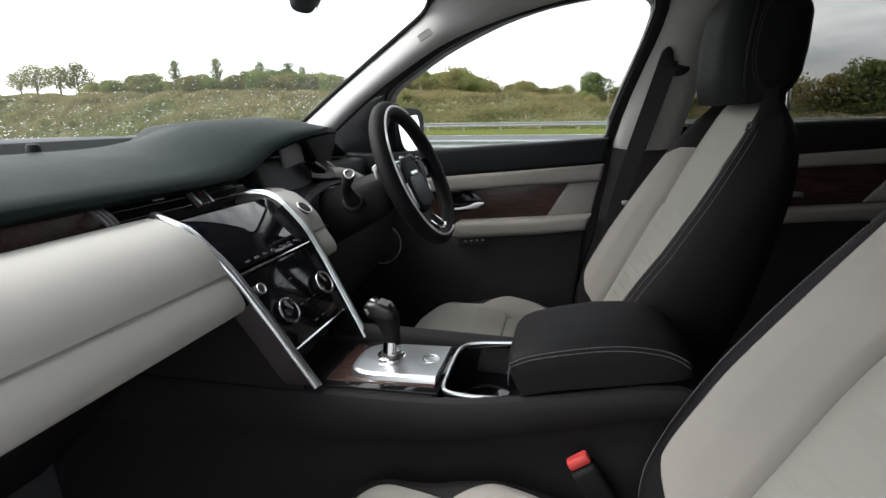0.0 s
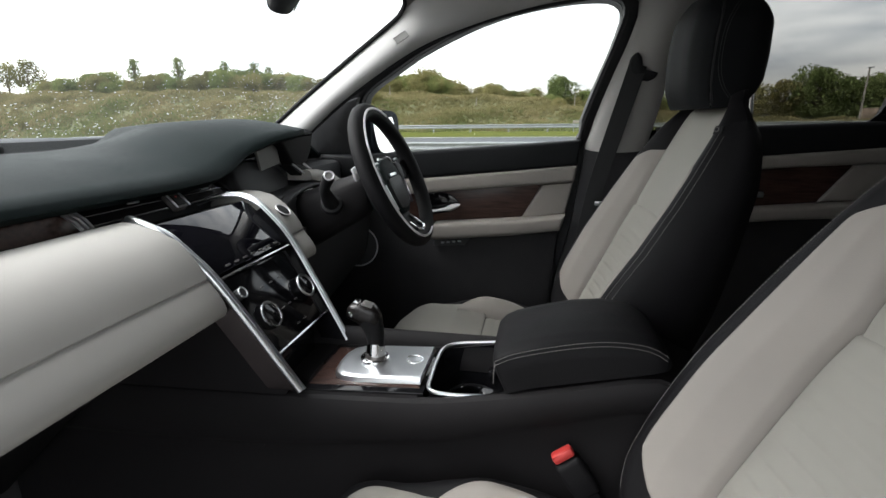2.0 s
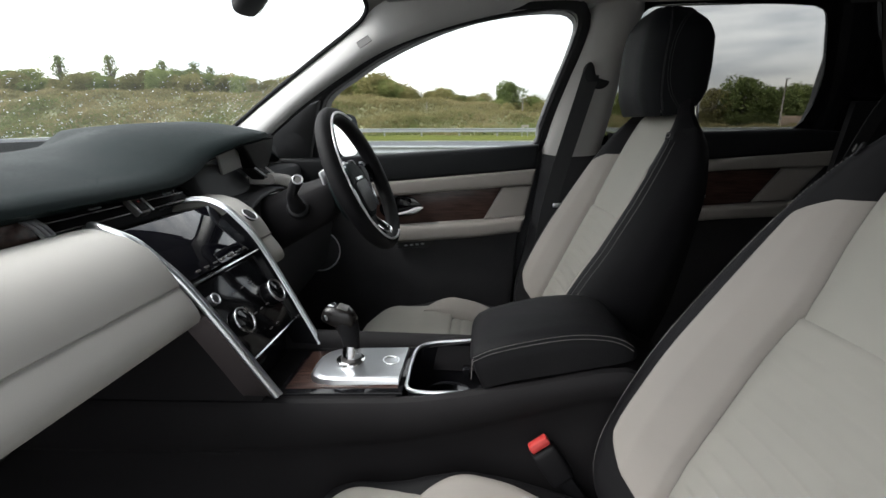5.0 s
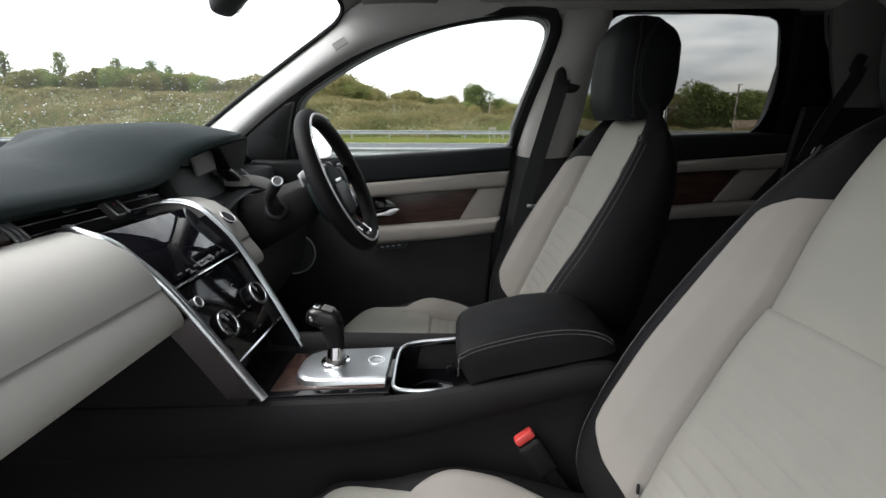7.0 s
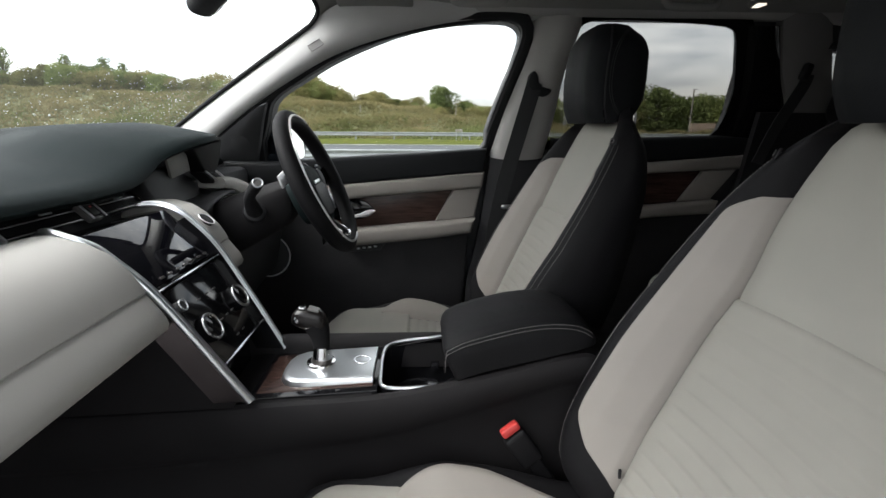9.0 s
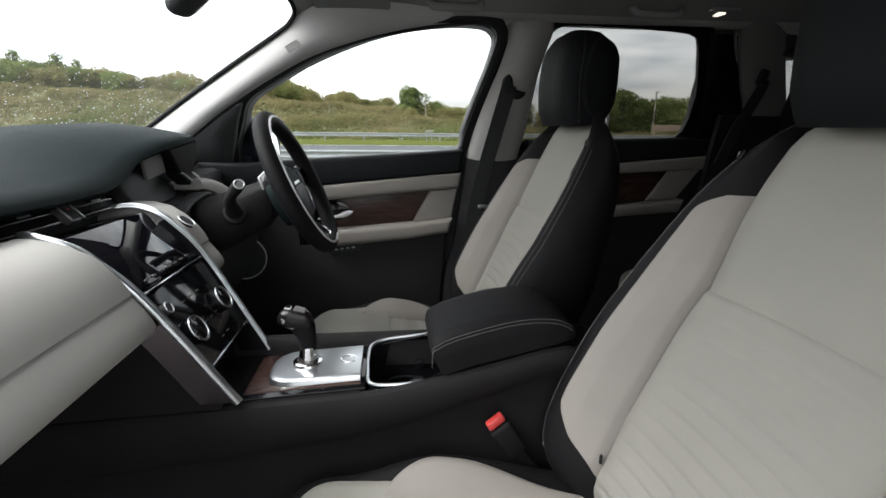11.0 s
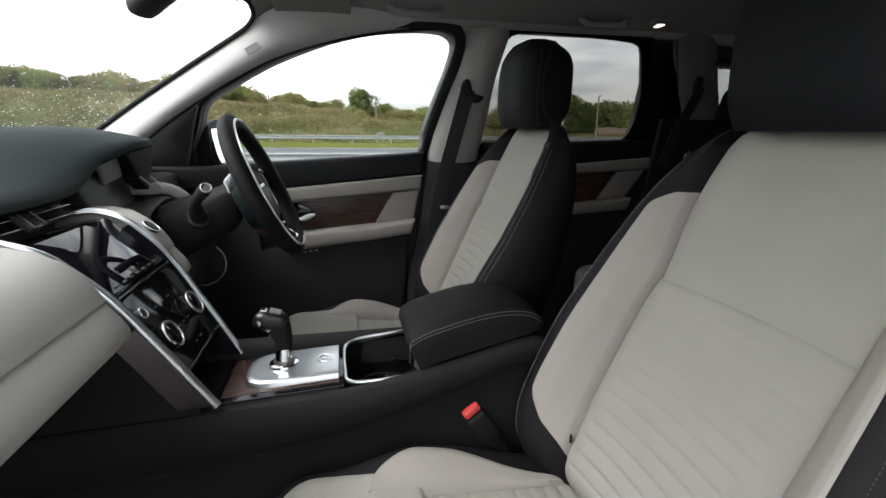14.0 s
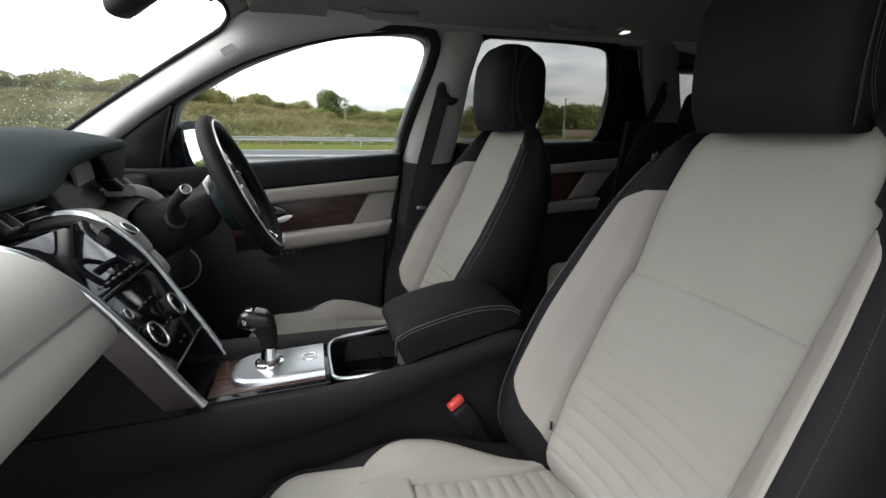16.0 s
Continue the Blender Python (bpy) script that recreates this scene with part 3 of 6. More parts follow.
part("handle_recess", prism(B(), rounded([(0.43, 0.965), (0.40, 0.998), (0.355, 1.000), (0.318, 0.990), (0.295, 0.968), (0.302, 0.948), (0.335, 0.935), (0.40, 0.928), (0.425, 0.94)]), on_door(-0.001), 0.02, 0.003, 2), M_GLOSS, door_1)
part("door_handle", capped(B(), [[Vector((x0, 0.395 - 0.108 * t, 0.943 + 0.022 * t ** 2 + h)) for x0, h in ((0.752, -w), (0.736, -w * 0.3), (0.736, w * 0.5), (0.752, w))]
                                 for t, w in ((0, 0.0025), (0.3, 0.0035), (0.55, 0.0055), (0.72, 0.0100), (0.86, 0.0090), (1.0, 0.0015))]), M_SILVER, door_1, "chrome pull handle")
sp = part("speaker", disc(B(), (0.775, 0.635, 0.815), (-1, -0.15, 0.1), 0.066, 0.018, 36, 0.006), M_PLASTIC, door_1)
part("speaker_ring", hoop(B(), (0.757, 0.632, 0.817), (-1, -0.15, 0.1), 0.066, 0.0024, 40, 6), M_SILVER, sp, "thin chrome ring")
part("corner_panel", prism(B(), [(0.652, 1.113), (0.609, 1.236), (0.588, 1.285), (0.64, 1.27), (0.76, 1.20), (0.76, 1.113)], lambda y, z, t: Vector((side_x(z) - 0.035 + t, y, z)), 0.04, 0.006, 2), M_PLASTIC, door_1)
part("tweeter", disc(B(), (0.772, 0.690, 1.165), (-0.93, 0, -0.37), 0.030, 0.003, 28, 0.001), M_PLASTIC, door_1)

# rear door
door_2 = thing("door_2", (0.80, -0.6, 0.45), "rear door lined in black with beige leather strips and dark wood", "car door", kind="structure")
part("upper_panel", prism(B(), [(-0.27, 1.09), (-0.27, 1.19), (-0.40, 1.188), (-0.80, 1.20), (-0.93, 1.19), (-0.93, 1.14), (-0.60, 1.118)], on_door(0.012), 0.06, 0.012, 3), M_DOORPAD, door_2)
part("beige_strip", prism(B(), [(-0.27, 1.09), (-0.60, 1.118), (-0.90, 1.142), (-0.875, 1.097), (-0.60, 1.083), (-0.27, 1.055)], on_door(0.02), 0.05, 0.010, 3), M_BOLSTER, door_2)
part("wood_panel", prism(B(), [(-0.27, 1.055), (-0.60, 1.083), (-0.76, 1.089), (-0.69, 0.99), (-0.60, 0.98), (-0.27, 0.95)], on_door(-0.005), 0.03, 0.003, 2), M_WOOD, door_2)
part("beige_corner", prism(B(), [(-0.762, 1.089), (-0.875, 1.097), (-0.80, 0.997), (-0.692, 0.990)], on_door(0.004), 0.04, 0.006, 2), M_BOLSTER, door_2)
part("armrest", prism(B(), [(-0.27, 0.955), (-0.60, 0.98), (-0.81, 0.997), (-0.795, 0.955), (-0.60, 0.942), (-0.27, 0.91)], on_door(0.04), 0.07, 0.014, 3), M_BOLSTER, door_2)
part("lower_panel", prism(B(), [(-0.27, 0.45), (-0.27, 1.06), (-0.90, 1.10), (-0.80, 0.80), (-0.70, 0.62), (-0.66, 0.45)], on_door(-0.008), 0.03, 0.01, 2), M_DOORSKIN, door_2)
part("door_handle", box(B(), (0.755, -0.50, 1.01), (0.012, 0.10, 0.016), 0.005, 2), M_SATIN, door_2, "satin metal pull handle")

# ---- outside mirror ----
om = thing("door_mirror", (0.96, 0.63, 1.10), "black outside mirror with bright glass on the driver's door", "car mirror")
shell_rows = []
for k in range(7):
    t = k / 6
    s = math.sin(math.pi * (0.5 + 0.5 * t)) if t else 1
    s = math.cos(t * math.pi / 2) ** 0.3 if t < 1 else 0.15
    shell_rows.append([Vector((0.936 + 0.102 * s * math.copysign(abs(math.cos(a)) ** 0.5, math.cos(a)), 0.576 + 0.12 * t - (1 - t) * 0.18 * 0.097 * math.copysign(abs(math.cos(a)) ** 0.5, math.cos(a)), 1.178 + 0.073 * s * math.copysign(abs(math.sin(a)) ** 0.6, math.sin(a)))) for a in [2 * math.pi * j / 24 for j in range(24)]])
part("housing", capped(B(), shell_rows), M_PAINT, om)
part("glass", capped(B(), [[Vector((0.921 + r * 0.073 * math.copysign(abs(math.cos(a)) ** 0.5, math.cos(a)), 0.573 - dy - 0.18 * r * 0.073 * math.copysign(abs(math.cos(a)) ** 0.5, math.cos(a)) + 0.16 * r * 0.067 * math.copysign(abs(math.sin(a)) ** 0.6, math.sin(a)), 1.178 + r * 0.067 * math.copysign(abs(math.sin(a)) ** 0.6, math.sin(a)))) for a in [2 * math.pi * j / 24 for j in range(24)]] for r, dy in ((1, 0.0), (1, 0.002))]), M_MIRROR, om, "mirror glass reflecting white sky")
part("arm", box(B(), (0.90, 0.63, 1.12), (0.12, 0.05, 0.03), 0.008), M_PAINT, om)

# ---- interior mirror ----
im = thing("rear_view_mirror", (0.0, 0.50, 1.50), "black interior rear-view mirror hanging from the windscreen", "mirror")
part("housing", box(B(), (0.100, 0.452, 1.452), (0.205, 0.045, 0.082), 0.016, 3, pose(0, 0, 0, 8, 10, 40)), M_RUBBER, im)
part("glass", box(B(), (0.1150, 0.4335, 1.4495), (0.185, 0.003, 0.062), 0.001, 1, pose(0, 0, 0, 8, 10, 40)), M_MIRROR, im)
part("stalk", tube(B(), [(0.0, 0.52, 1.53), (0.03, 0.50, 1.50), (0.075, 0.465, 1.465)], 0.012, 8), M_PLASTIC, im)

# ---- dashboard ----
dash = thing("dashboard", (0, 0.75, 0.60), "black soft-topped dashboard with beige leather and dark wood bands", "dashboard")
Z_REAR = [(-0.80, 1.115), (-0.30, 1.122), (0.0, 1.119), (0.09, 1.122), (0.14, 1.133), (0.20, 1.160), (0.28, 1.184), (0.38, 1.195), (0.48, 1.192), (0.56, 1.175), (0.64, 1.15), (0.80, 1.11)]
Z_TOP = [(-0.80, 1.160), (-0.10, 1.166), (0.02, 1.170), (0.10, 1.188), (0.18, 1.212), (0.30, 1.224), (0.42, 1.226), (0.55, 1.215), (0.66, 1.19), (0.80, 1.16)]
Z_FRONT = [(-0.80, 1.166), (0.13, 1.170), (0.168, 1.174), (0.198, 1.187), (0.232, 1.208), (0.27, 1.213), (0.48, 1.215), (0.60, 1.20), (0.80, 1.16)]
Y_REAR = [(-0.80, 0.62), (0.10, 0.62), (0.20, 0.628), (0.28, 0.603), (0.34, 0.590), (0.39, 0.597), (0.46, 0.635), (0.56, 0.69), (0.80, 0.76)]
pad = B()
rows = []
for i in range(161):
    x = -0.80 + 0.01 * i
    zr, zt, zf, yr = soft(Z_REAR, x, 0.025), soft(Z_TOP, x, 0.03), soft(Z_FRONT, x, 0.008), soft(Y_REAR, x, 0.02)
    yt = yr + 0.18
    pts = [(yr + 0.07, zr - 0.012), (yr + 0.012, zr - 0.012), (yr, zr - 0.004), (yr + 0.003, zr + 0.006), (yr + 0.03, zr + (zt - zr) * 0.36),
           (yr + 0.08, zr + (zt - zr) * 0.68), (yr + 0.13, zr + (zt - zr) * 0.9), (yt, zt), (yt + 0.08, zt * 0.6 + zf * 0.4 + 0.001), (0.945, zf), (0.968, zf - 0.002), (0.974, zf - 0.012), (0.98, zf - 0.03), (1.10, zf - 0.06)]
    rows.append([Vector((x, y, z)) for y, z in pts])
sheet(pad, rows)
part("top_pad", pad, M_PAD, dash, "soft black top pad with a hood over the dials", 60)

BEIGE = [(0.66, 1.070), (0.645, 1.081), (0.615, 1.087), (0.585, 1.086), (0.556, 1.078), (0.532, 1.062), (0.512, 1.040), (0.5025, 1.025), (0.4965, 1.0120), (0.4985, 1.0090), (0.4945, 1.0060), (0.488, 0.997),
         (0.481, 0.988), (0.475, 0.977), (0.4725, 0.968), (0.476, 0.960), (0.487, 0.953), (0.515, 0.946), (0.56, 0.938), (0.64, 0.938)]


def band(x0, x1, n, shift=0.0, round0=0.012, round1=0.012):
    rows = []
    for k in range(n + 1):
        x = x0 + (x1 - x0) * k / n
        rows.append([Vector((x, y + shift, z)) for y, z in BEIGE])
    cy, cz = 0.60, 1.01
    def shrunk(r, dx, s):
        return [Vector((p.x + dx, cy + (p.y - cy) * s, cz + (p.z - cz) * s)) for p in r]
    rows = [shrunk(rows[0], -round0 * 0.7, 0.93), shrunk(rows[0], -round0 * 0.3, 0.975)] + rows + [shrunk(rows[-1], round1 * 0.3, 0.975), shrunk(rows[-1], round1 * 0.7, 0.93)]
    bm = B()
    capped(bm, rows)
    return bm


part("glovebox_pad", band(-0.78, -0.129, 12), M_BEIGE, dash, "padded beige leather band with a sewn seam", 45)
part("driver_pad", band(0.132, 0.180, 4, 0.016), M_BEIGE, dash, "short beige leather pad beside the screen", 45)
part("wood_band", prism(B(), [(-0.78, 1.060), (-0.78, 1.108), (-0.185, 1.110), (-0.165, 1.07)], lambda x, z, t: Vector((x, 0.632 + 0.15 * (z - 1.06) + t, z)), 0.03, 0.003), M_WOOD, dash, "dark wood inlay")
part("carrier", box(B(), (-0.0, 0.80, 1.0), (1.54, 0.26, 0.20), 0.02), M_PLASTIC, dash)
part("under_panel", prism(B(), [(0.64, 0.935), (0.54, 0.936), (0.60, 0.90), (0.78, 0.76), (0.95, 0.60), (0.95, 0.935)], lambda y, z, t: Vector((-0.78 + t, y, z)), 0.64, 0.0), M_CONSOLE, dash)

# air vents
vent = part("vent_housing", box(B(), (-0.035, 0.668, 1.098), (0.30, 0.03, 0.036), 0.004), M_RUBBER, dash, "gloss black row of air vents")
for k, (yy, zz) in enumerate(((0.645, 1.110), (0.636, 1.098), (0.626, 1.086))):
    for xa, xb in ((-0.172, -0.034), (-0.008, 0.108)):
        part("slat", box(B(), ((xa + xb) / 2, yy + 0.012, zz), (xb - xa, 0.030, 0.0034), 0.0014, 2, pose(0, 0, 0, -12, 0, 0)), M_GLOSS, vent)
        # grey line in place of the reflection along the blade's edge
        part("slat_glint", tube(B(), [(xa, yy - 0.003, zz + 0.003), (xb, yy - 0.003, zz + 0.003)], 0.0006, 6), M_HOUSING, vent)
hz = part("hazard_switch", box(B(), (-0.008, 0.6330, 1.0945), (0.026, 0.032, 0.012), 0.003, 2, pose(0, 0, 0, 48, 0, 0)), M_HOUSING, vent, "grey hazard switch frame")
part("hazard_face", box(B(), (-0.008, 0.6270, 1.0975), (0.017, 0.020, 0.004), 0.001, 1, pose(0, 0, 0, 48, 0, 0)), M_RUBBER, hz, "black switch face")
part("hazard_mark", box(B(), (-0.008, 0.6295, 1.1030), (0.004, 0.003, 0.001), 0.0003, 1, pose(0, 0, 0, 48, 0, 0)), M_RED, hz, "small red warning mark")
for xx in (-0.0215, 0.0055):
    part("hazard_trim", tube(B(), [(xx, 0.6165, 1.0880), (xx, 0.6395, 1.1120)], 0.0016, 6), M_SATIN, hz, "satin metal edge")
for k in range(3):
    part("vent_end", tube(B(), [(-0.178 - 0.007 * k, 0.640, 1.112), (-0.176 - 0.007 * k, 0.622, 1.100), (-0.172 - 0.007 * k, 0.616, 1.088)], 0.0026, 6), M_SATIN, vent)
for xx, zz in ((-0.088, 1.1065), (0.064, 1.1055)):
    part("vent_tab", box(B(), (xx, 0.632, zz), (0.020, 0.005, 0.0025), 0.001, 1), M_SATIN, vent)
part("vent_end_cap", tube(B(), [(0.112, 0.650, 1.112), (0.117, 0.636, 1.100), (0.122, 0.624, 1.086)], 0.004, 8), M_GLOSS, vent)

# ---- centre stack ----
stack = thing("centre_stack", (0, 0.45, 0.80), "gloss black screen and climate panel framed in satin metal", "centre console")
FLANK = [(0.645, 1.078), (0.615, 1.0885), (0.585, 1.088), (0.556, 1.078), (0.53, 1.056), (0.495, 1.015), (0.45, 0.938), (0.42, 0.882), (0.392, 0.833)]
for s, x_top, x_low in ((-1, -0.130, -0.100), (1, 0.115, 0.082)):
    back = [0.012, 0.012, 0.012, 0.011, 0.009, 0.006, 0.003, 0.0, 0.0] if s > 0 else [0.0] * 9
    dip = [0.0] * 9 if s > 0 else [0.0, 0.0, -0.002, -0.004, -0.006, -0.005, -0.002, 0.0, 0.0]
    path = smooth_path([(x_top + (x_low - x_top) * (1.085 - z) / 0.25 + (0.035 * (-s) if i == 0 else 0.014 * (-s) if i == 1 else 0), y + back[i], z + dip[i]) for i, (y, z) in enumerate(FLANK)], 5)
    part("trim_rail", tube(B(), path, [0.0054 if s < 0 else 0.0045] * len(path), 10), M_SATIN, stack, "bright satin metal rail")
    inner = [p + Vector((-s * 0.009, -0.002, -0.002)) for p in path]
    part("trim_line", tube(B(), inner, 0.0026, 6), M_SATIN, stack)
    low = [Vector((p.x + s * 0.002, p.y + 0.037, p.z - 0.021)) for p in path[18:]]
    foot = path[-1].z
    low = [Vector((q.x, q.y + 0.57 * max(0.0, foot - q.z), max(q.z, foot))) for q in low]
    bm = B()
    sheet(bm, [[p, q, q + Vector((-s * 0.012, 0, 0)), p + Vector((-s * 0.012, 0, 0))] for p, q in zip(path[18:], low)], wrap=True)
    part("side_panel", bm, M_BRONZE if s < 0 else M_GLOSS, stack, "dark satin metal side panel")
slab = B()
rows = []
for y, z in [(0.64, 1.068), (0.60, 1.074), (0.583, 1.070), (0.54, 1.030), (0.500, 0.994)]:
    rows.append([Vector((x, y + 0.006, z)) for x in (-0.136, -0.06, 0.0, 0.06, 0.128)])
sheet(slab, rows)
sheet(slab, [[p + Vector((0, 0.03, -0.02)) for p in r] for r in rows])
part("upper_surround", slab, M_GLOSS, stack, "gloss black screen surround")


def on_stack(x, u, h):
    """A place on the sloping centre stack: u metres down the slope from its break, h proud."""
    d = Vector((0, -0.102, -0.167)).normalized()
    nrm = Vector((0, -0.167, 0.102)).normalized()
    return Vector((x, 0.500, 1.0)) + d * u + nrm * h


def on_screen(x, u, h):
    d = Vector((0, -0.088, -0.082)).normalized()
    nrm = Vector((0, -0.082, 0.088)).normalized()
    return Vector((x, 0.588, 1.079)) + d * u + nrm * h


bm = B()
prism(bm, [(-0.114, 0.004), (0.098, 0.004), (0.092, 0.112), (-0.110, 0.112)], lambda x, u, t: on_screen(x, u, 0.006 - t), 0.012, 0.002)
part("touch_screen", bm, M_SCREEN, stack, "glossy dark touch screen")
for k in range(7):
    part("screen_key", box(B(), on_screen(-0.07 + 0.022 * k, 0.105, 0.0075), (0.010, 0.003, 0.002), 0.0005, 1, pose(0, 0, 0, 43, 0, 0)), M_DARKSATIN, stack)
bm = B()
prism(bm, [(-0.116, 0.004), (0.100, 0.004), (0.086, 0.135), (-0.104, 0.135)], lambda x, u, t: on_stack(x, u, 0.002 - t), 0.02, 0.003)
part("climate_panel", bm, M_GLOSS, stack, "gloss black climate panel")
part("silver_line", tube(B(), [on_stack(-0.118, 0.0, 0.004), on_stack(0.104, 0.0, 0.004)], 0.0022, 6), M_CHROME, stack)
part("lower_line", tube(B(), [on_stack(-0.104, 0.137, 0.0), on_stack(0.086, 0.137, 0.0)], 0.0025, 6), M_CHROME, stack)
nrm = Vector((0, -0.167, 0.102)).normalized()
for x, u, r in ((-0.062, 0.082, 0.0215), (0.055, 0.076, 0.0215)):
    k = part("dial", disc(B(), on_stack(x, u, 0.002), nrm, r, 0.009, 36, 0.002), M_GLOSS, stack)
    part("dial_ring", hoop(B(), on_stack(x, u, 0.0105), nrm, r - 0.0022, 0.0024, 40, 8), M_RING, k, "dim metal ring")
    part("dial_face", disc(B(), on_stack(x, u, 0.0095), nrm, r - 0.003, 0.0014, 36, 0.0005), M_SCREEN, k)
k = part("small_knob", disc(B(), on_stack(-0.093, 0.032, 0.002), nrm, 0.0085, 0.013, 24, 0.002), M_PLASTIC, stack)
part("knob_ring", hoop(B(), on_stack(-0.093, 0.032, 0.0150), nrm, 0.0076, 0.0013, 28, 6), M_RING, k)
for x, u in ((-0.035, 0.04), (-0.01, 0.04), (0.015, 0.04), (-0.02, 0.085), (0.0, 0.085), (0.02, 0.085), (-0.01, 0.12), (0.012, 0.12)):
    part("icon", box(B(), on_stack(x, u, 0.0025), (0.009, 0.002, 0.0012), 0.0003, 1, pose(0, 0, 0, 58, 0, 0)), M_DARKSATIN, stack)
part("stack_wall", prism(B(), [(0.412, 0.835), (0.50, 0.985), (0.56, 1.045), (0.80, 1.045), (0.80, 0.72), (0.47, 0.72)], lambda y, z, t: Vector((-0.094 + t, y, z)), 0.02, 0.0), M_CONSOLE, stack)
part("lower_bin", box(B(), (-0.005, 0.49, 0.83), (0.14, 0.09, 0.12), 0.01), M_GLOSS, stack)
sb = part("start_button", disc(B(), (0.151, 0.5395, 1.0500), (0, -0.62, 0.78), 0.0135, 0.006, 32, 0.001), M_RUBBER, dash)
part("button_ring", hoop(B(), (0.151, 0.5360, 1.0545), (0, -0.62, 0.78), 0.0148, 0.0012, 36, 6), M_SILVER, sb, "chrome ring")

# ---- dials, column ----
cl = thing("instrument_cluster", (0.34, 0.70, 1.05), "dark digital instrument display under the dashboard hood", "display")
part("screen", box(B(), (0.385, 0.760, 1.142), (0.20, 0.012, 0.085), 0.004, 2, pose(0, 0, 0, 6, 0, 0)), M_SCREEN, cl)
# flat grey colour takes the place of the bright reflection on the display
part("display_glare", prism(B(), [(0.277, 1.170), (0.363, 1.170), (0.374, 1.122), (0.292, 1.112)], lambda x, z, t: Vector((x, 0.660 + t, z)), 0.006, 0.001), M_LINER, cl, "smooth display face, greyed for its reflection")
part("hood_end", prism(B(), rounded([(0.322, 1.178), (0.37, 1.196), (0.45, 1.197), (0.512, 1.192), (0.515, 1.178), (0.495, 1.140), (0.470, 1.112), (0.440, 1.100), (0.408, 1.106), (0.385, 1.130), (0.360, 1.160)]), lambda x, z, t: Vector((x, 0.640 + t, z)), 0.03, 0.010, 4), M_CONSOLE, cl, "drooping black end of the hood")
part("dial_shroud", prism(B(), rounded([(0.195, 1.128), (0.25, 1.136), (0.32, 1.134), (0.365, 1.118), (0.385, 1.095), (0.375, 1.070), (0.30, 1.062), (0.195, 1.066)], 2), lambda x, z, t: Vector((x, 0.640 + 0.55 * (z - 1.07) + t, z)), 0.05, 0.010, 3), M_PLASTIC, cl, "dark panel below the display")
part("lower_shelf", prism(B(), [(0.59, 1.062), (0.72, 1.075), (0.72, 0.98), (0.57, 0.98)], lambda y, z, t: Vector((0.185 + t, y, z)), 0.20, 0.012), M_PLASTIC, cl)
part("side_vent", prism(B(), [(0.350, 1.120), (0.405, 1.116), (0.438, 1.098), (0.402, 1.090)], lambda x, z, t: Vector((x, 0.622 + t, z)), 0.03, 0.003), M_RUBBER, cl, "small black side vent")
part("chrome_strip", tube(B(), [(0.354, 0.618, 1.122), (0.378, 0.616, 1.109), (0.400, 0.614, 1.096)], 0.002, 8), M_SILVER, cl, "thin chrome strip")
dp = thing("dash_side_pad", (0.36, 0.60, 1.02), "arched beige leather pad with a chrome vent edge on the dashboard", "dashboard pad")
bm = B()
rows = []
for k in range(15):
    u = k / 14
    x = 0.402 + 0.278 * u
    zt = soft([(0.345, 1.099), (0.385, 1.105), (0.45, 1.102), (0.535, 1.085), (0.605, 1.060), (0.68, 1.020)], x, 0.02)
    zl = soft([(0.345, 1.094), (0.39, 1.081), (0.45, 1.070), (0.502, 1.053), (0.557, 1.028), (0.68, 0.975)], x, 0.02)
    rows.append([Vector((x, y, zl + (zt - zl) * e)) for y, e in ((0.66, 0.75), (0.635, 0.93), (0.612, 1.0), (0.602, 0.90), (0.598, 0.65), (0.597, 0.35), (0.600, 0.08), (0.607, 0.0), (0.66, 0.0))])
capped(bm, rows)
part("pad", bm, M_BEIGE, dp, "", 50)
lip = smooth_path([(0.455, 0.600, 1.062), (0.405, 0.594, 1.068), (0.345, 0.584, 1.068), (0.290, 0.578, 1.064), (0.245, 0.574, 1.054), (0.225, 0.572, 1.040)], 4)
bm = B()
capped(bm, [[p + Vector((0, 0.030, 0.004)), p + Vector((0, 0.006, 0.006)), p + Vector((0, 0, 0.004)), p + Vector((0, -0.002, 0)), p + Vector((0, 0.001, -0.005)), p + Vector((0, 0.030, -0.006))] for p in lip])
part("shelf_lip", bm, M_DOORSKIN, dp, "smooth dark lip over the tray")
part("vent_edge", tube(B(), [(0.408, 0.618, 1.118), (0.424, 0.616, 1.109), (0.440, 0.614, 1.099)], 0.0026, 8), M_SILVER, dp, "chrome vent edge")
# solid black piece where the hollow under the lip lies in shade
part("tray", prism(B(), rounded([(0.245, 1.052), (0.29, 1.060), (0.36, 1.064), (0.42, 1.060), (0.46, 1.050), (0.42, 1.030), (0.30, 1.030)]), lambda x, z, t: Vector((x, 0.588 + t, z)), 0.02, 0.004), M_GLOSS, dp, "black slab for the shaded hollow of the open tray")
col = thing("steering_column", (0.345, 0.52, 1.0), "black plastic steering column shroud", "steering column")
WHEEL_C, WHEEL_N = Vector((0.347, 0.370, 1.099)), Vector((0, -0.915, 0.403))
axis = -WHEEL_N
bm = B()
rows = []
for d, r in ((0.06, 0.040), (0.075, 0.052), (0.14, 0.060), (0.22, 0.068), (0.30, 0.07)):
    c = WHEEL_C + axis * d + Vector((0, 0, -0.012))
    rows.append([c + Vector((r * 0.95 * math.copysign(abs(math.cos(a)) ** 0.7, math.cos(a)), 0, r * math.copysign(abs(math.sin(a)) ** 0.7, math.sin(a)))) for a in [2 * math.pi * k / 24 for k in range(24)]])
capped(bm, rows)
part("shroud", bm, M_CONSOLE, col)
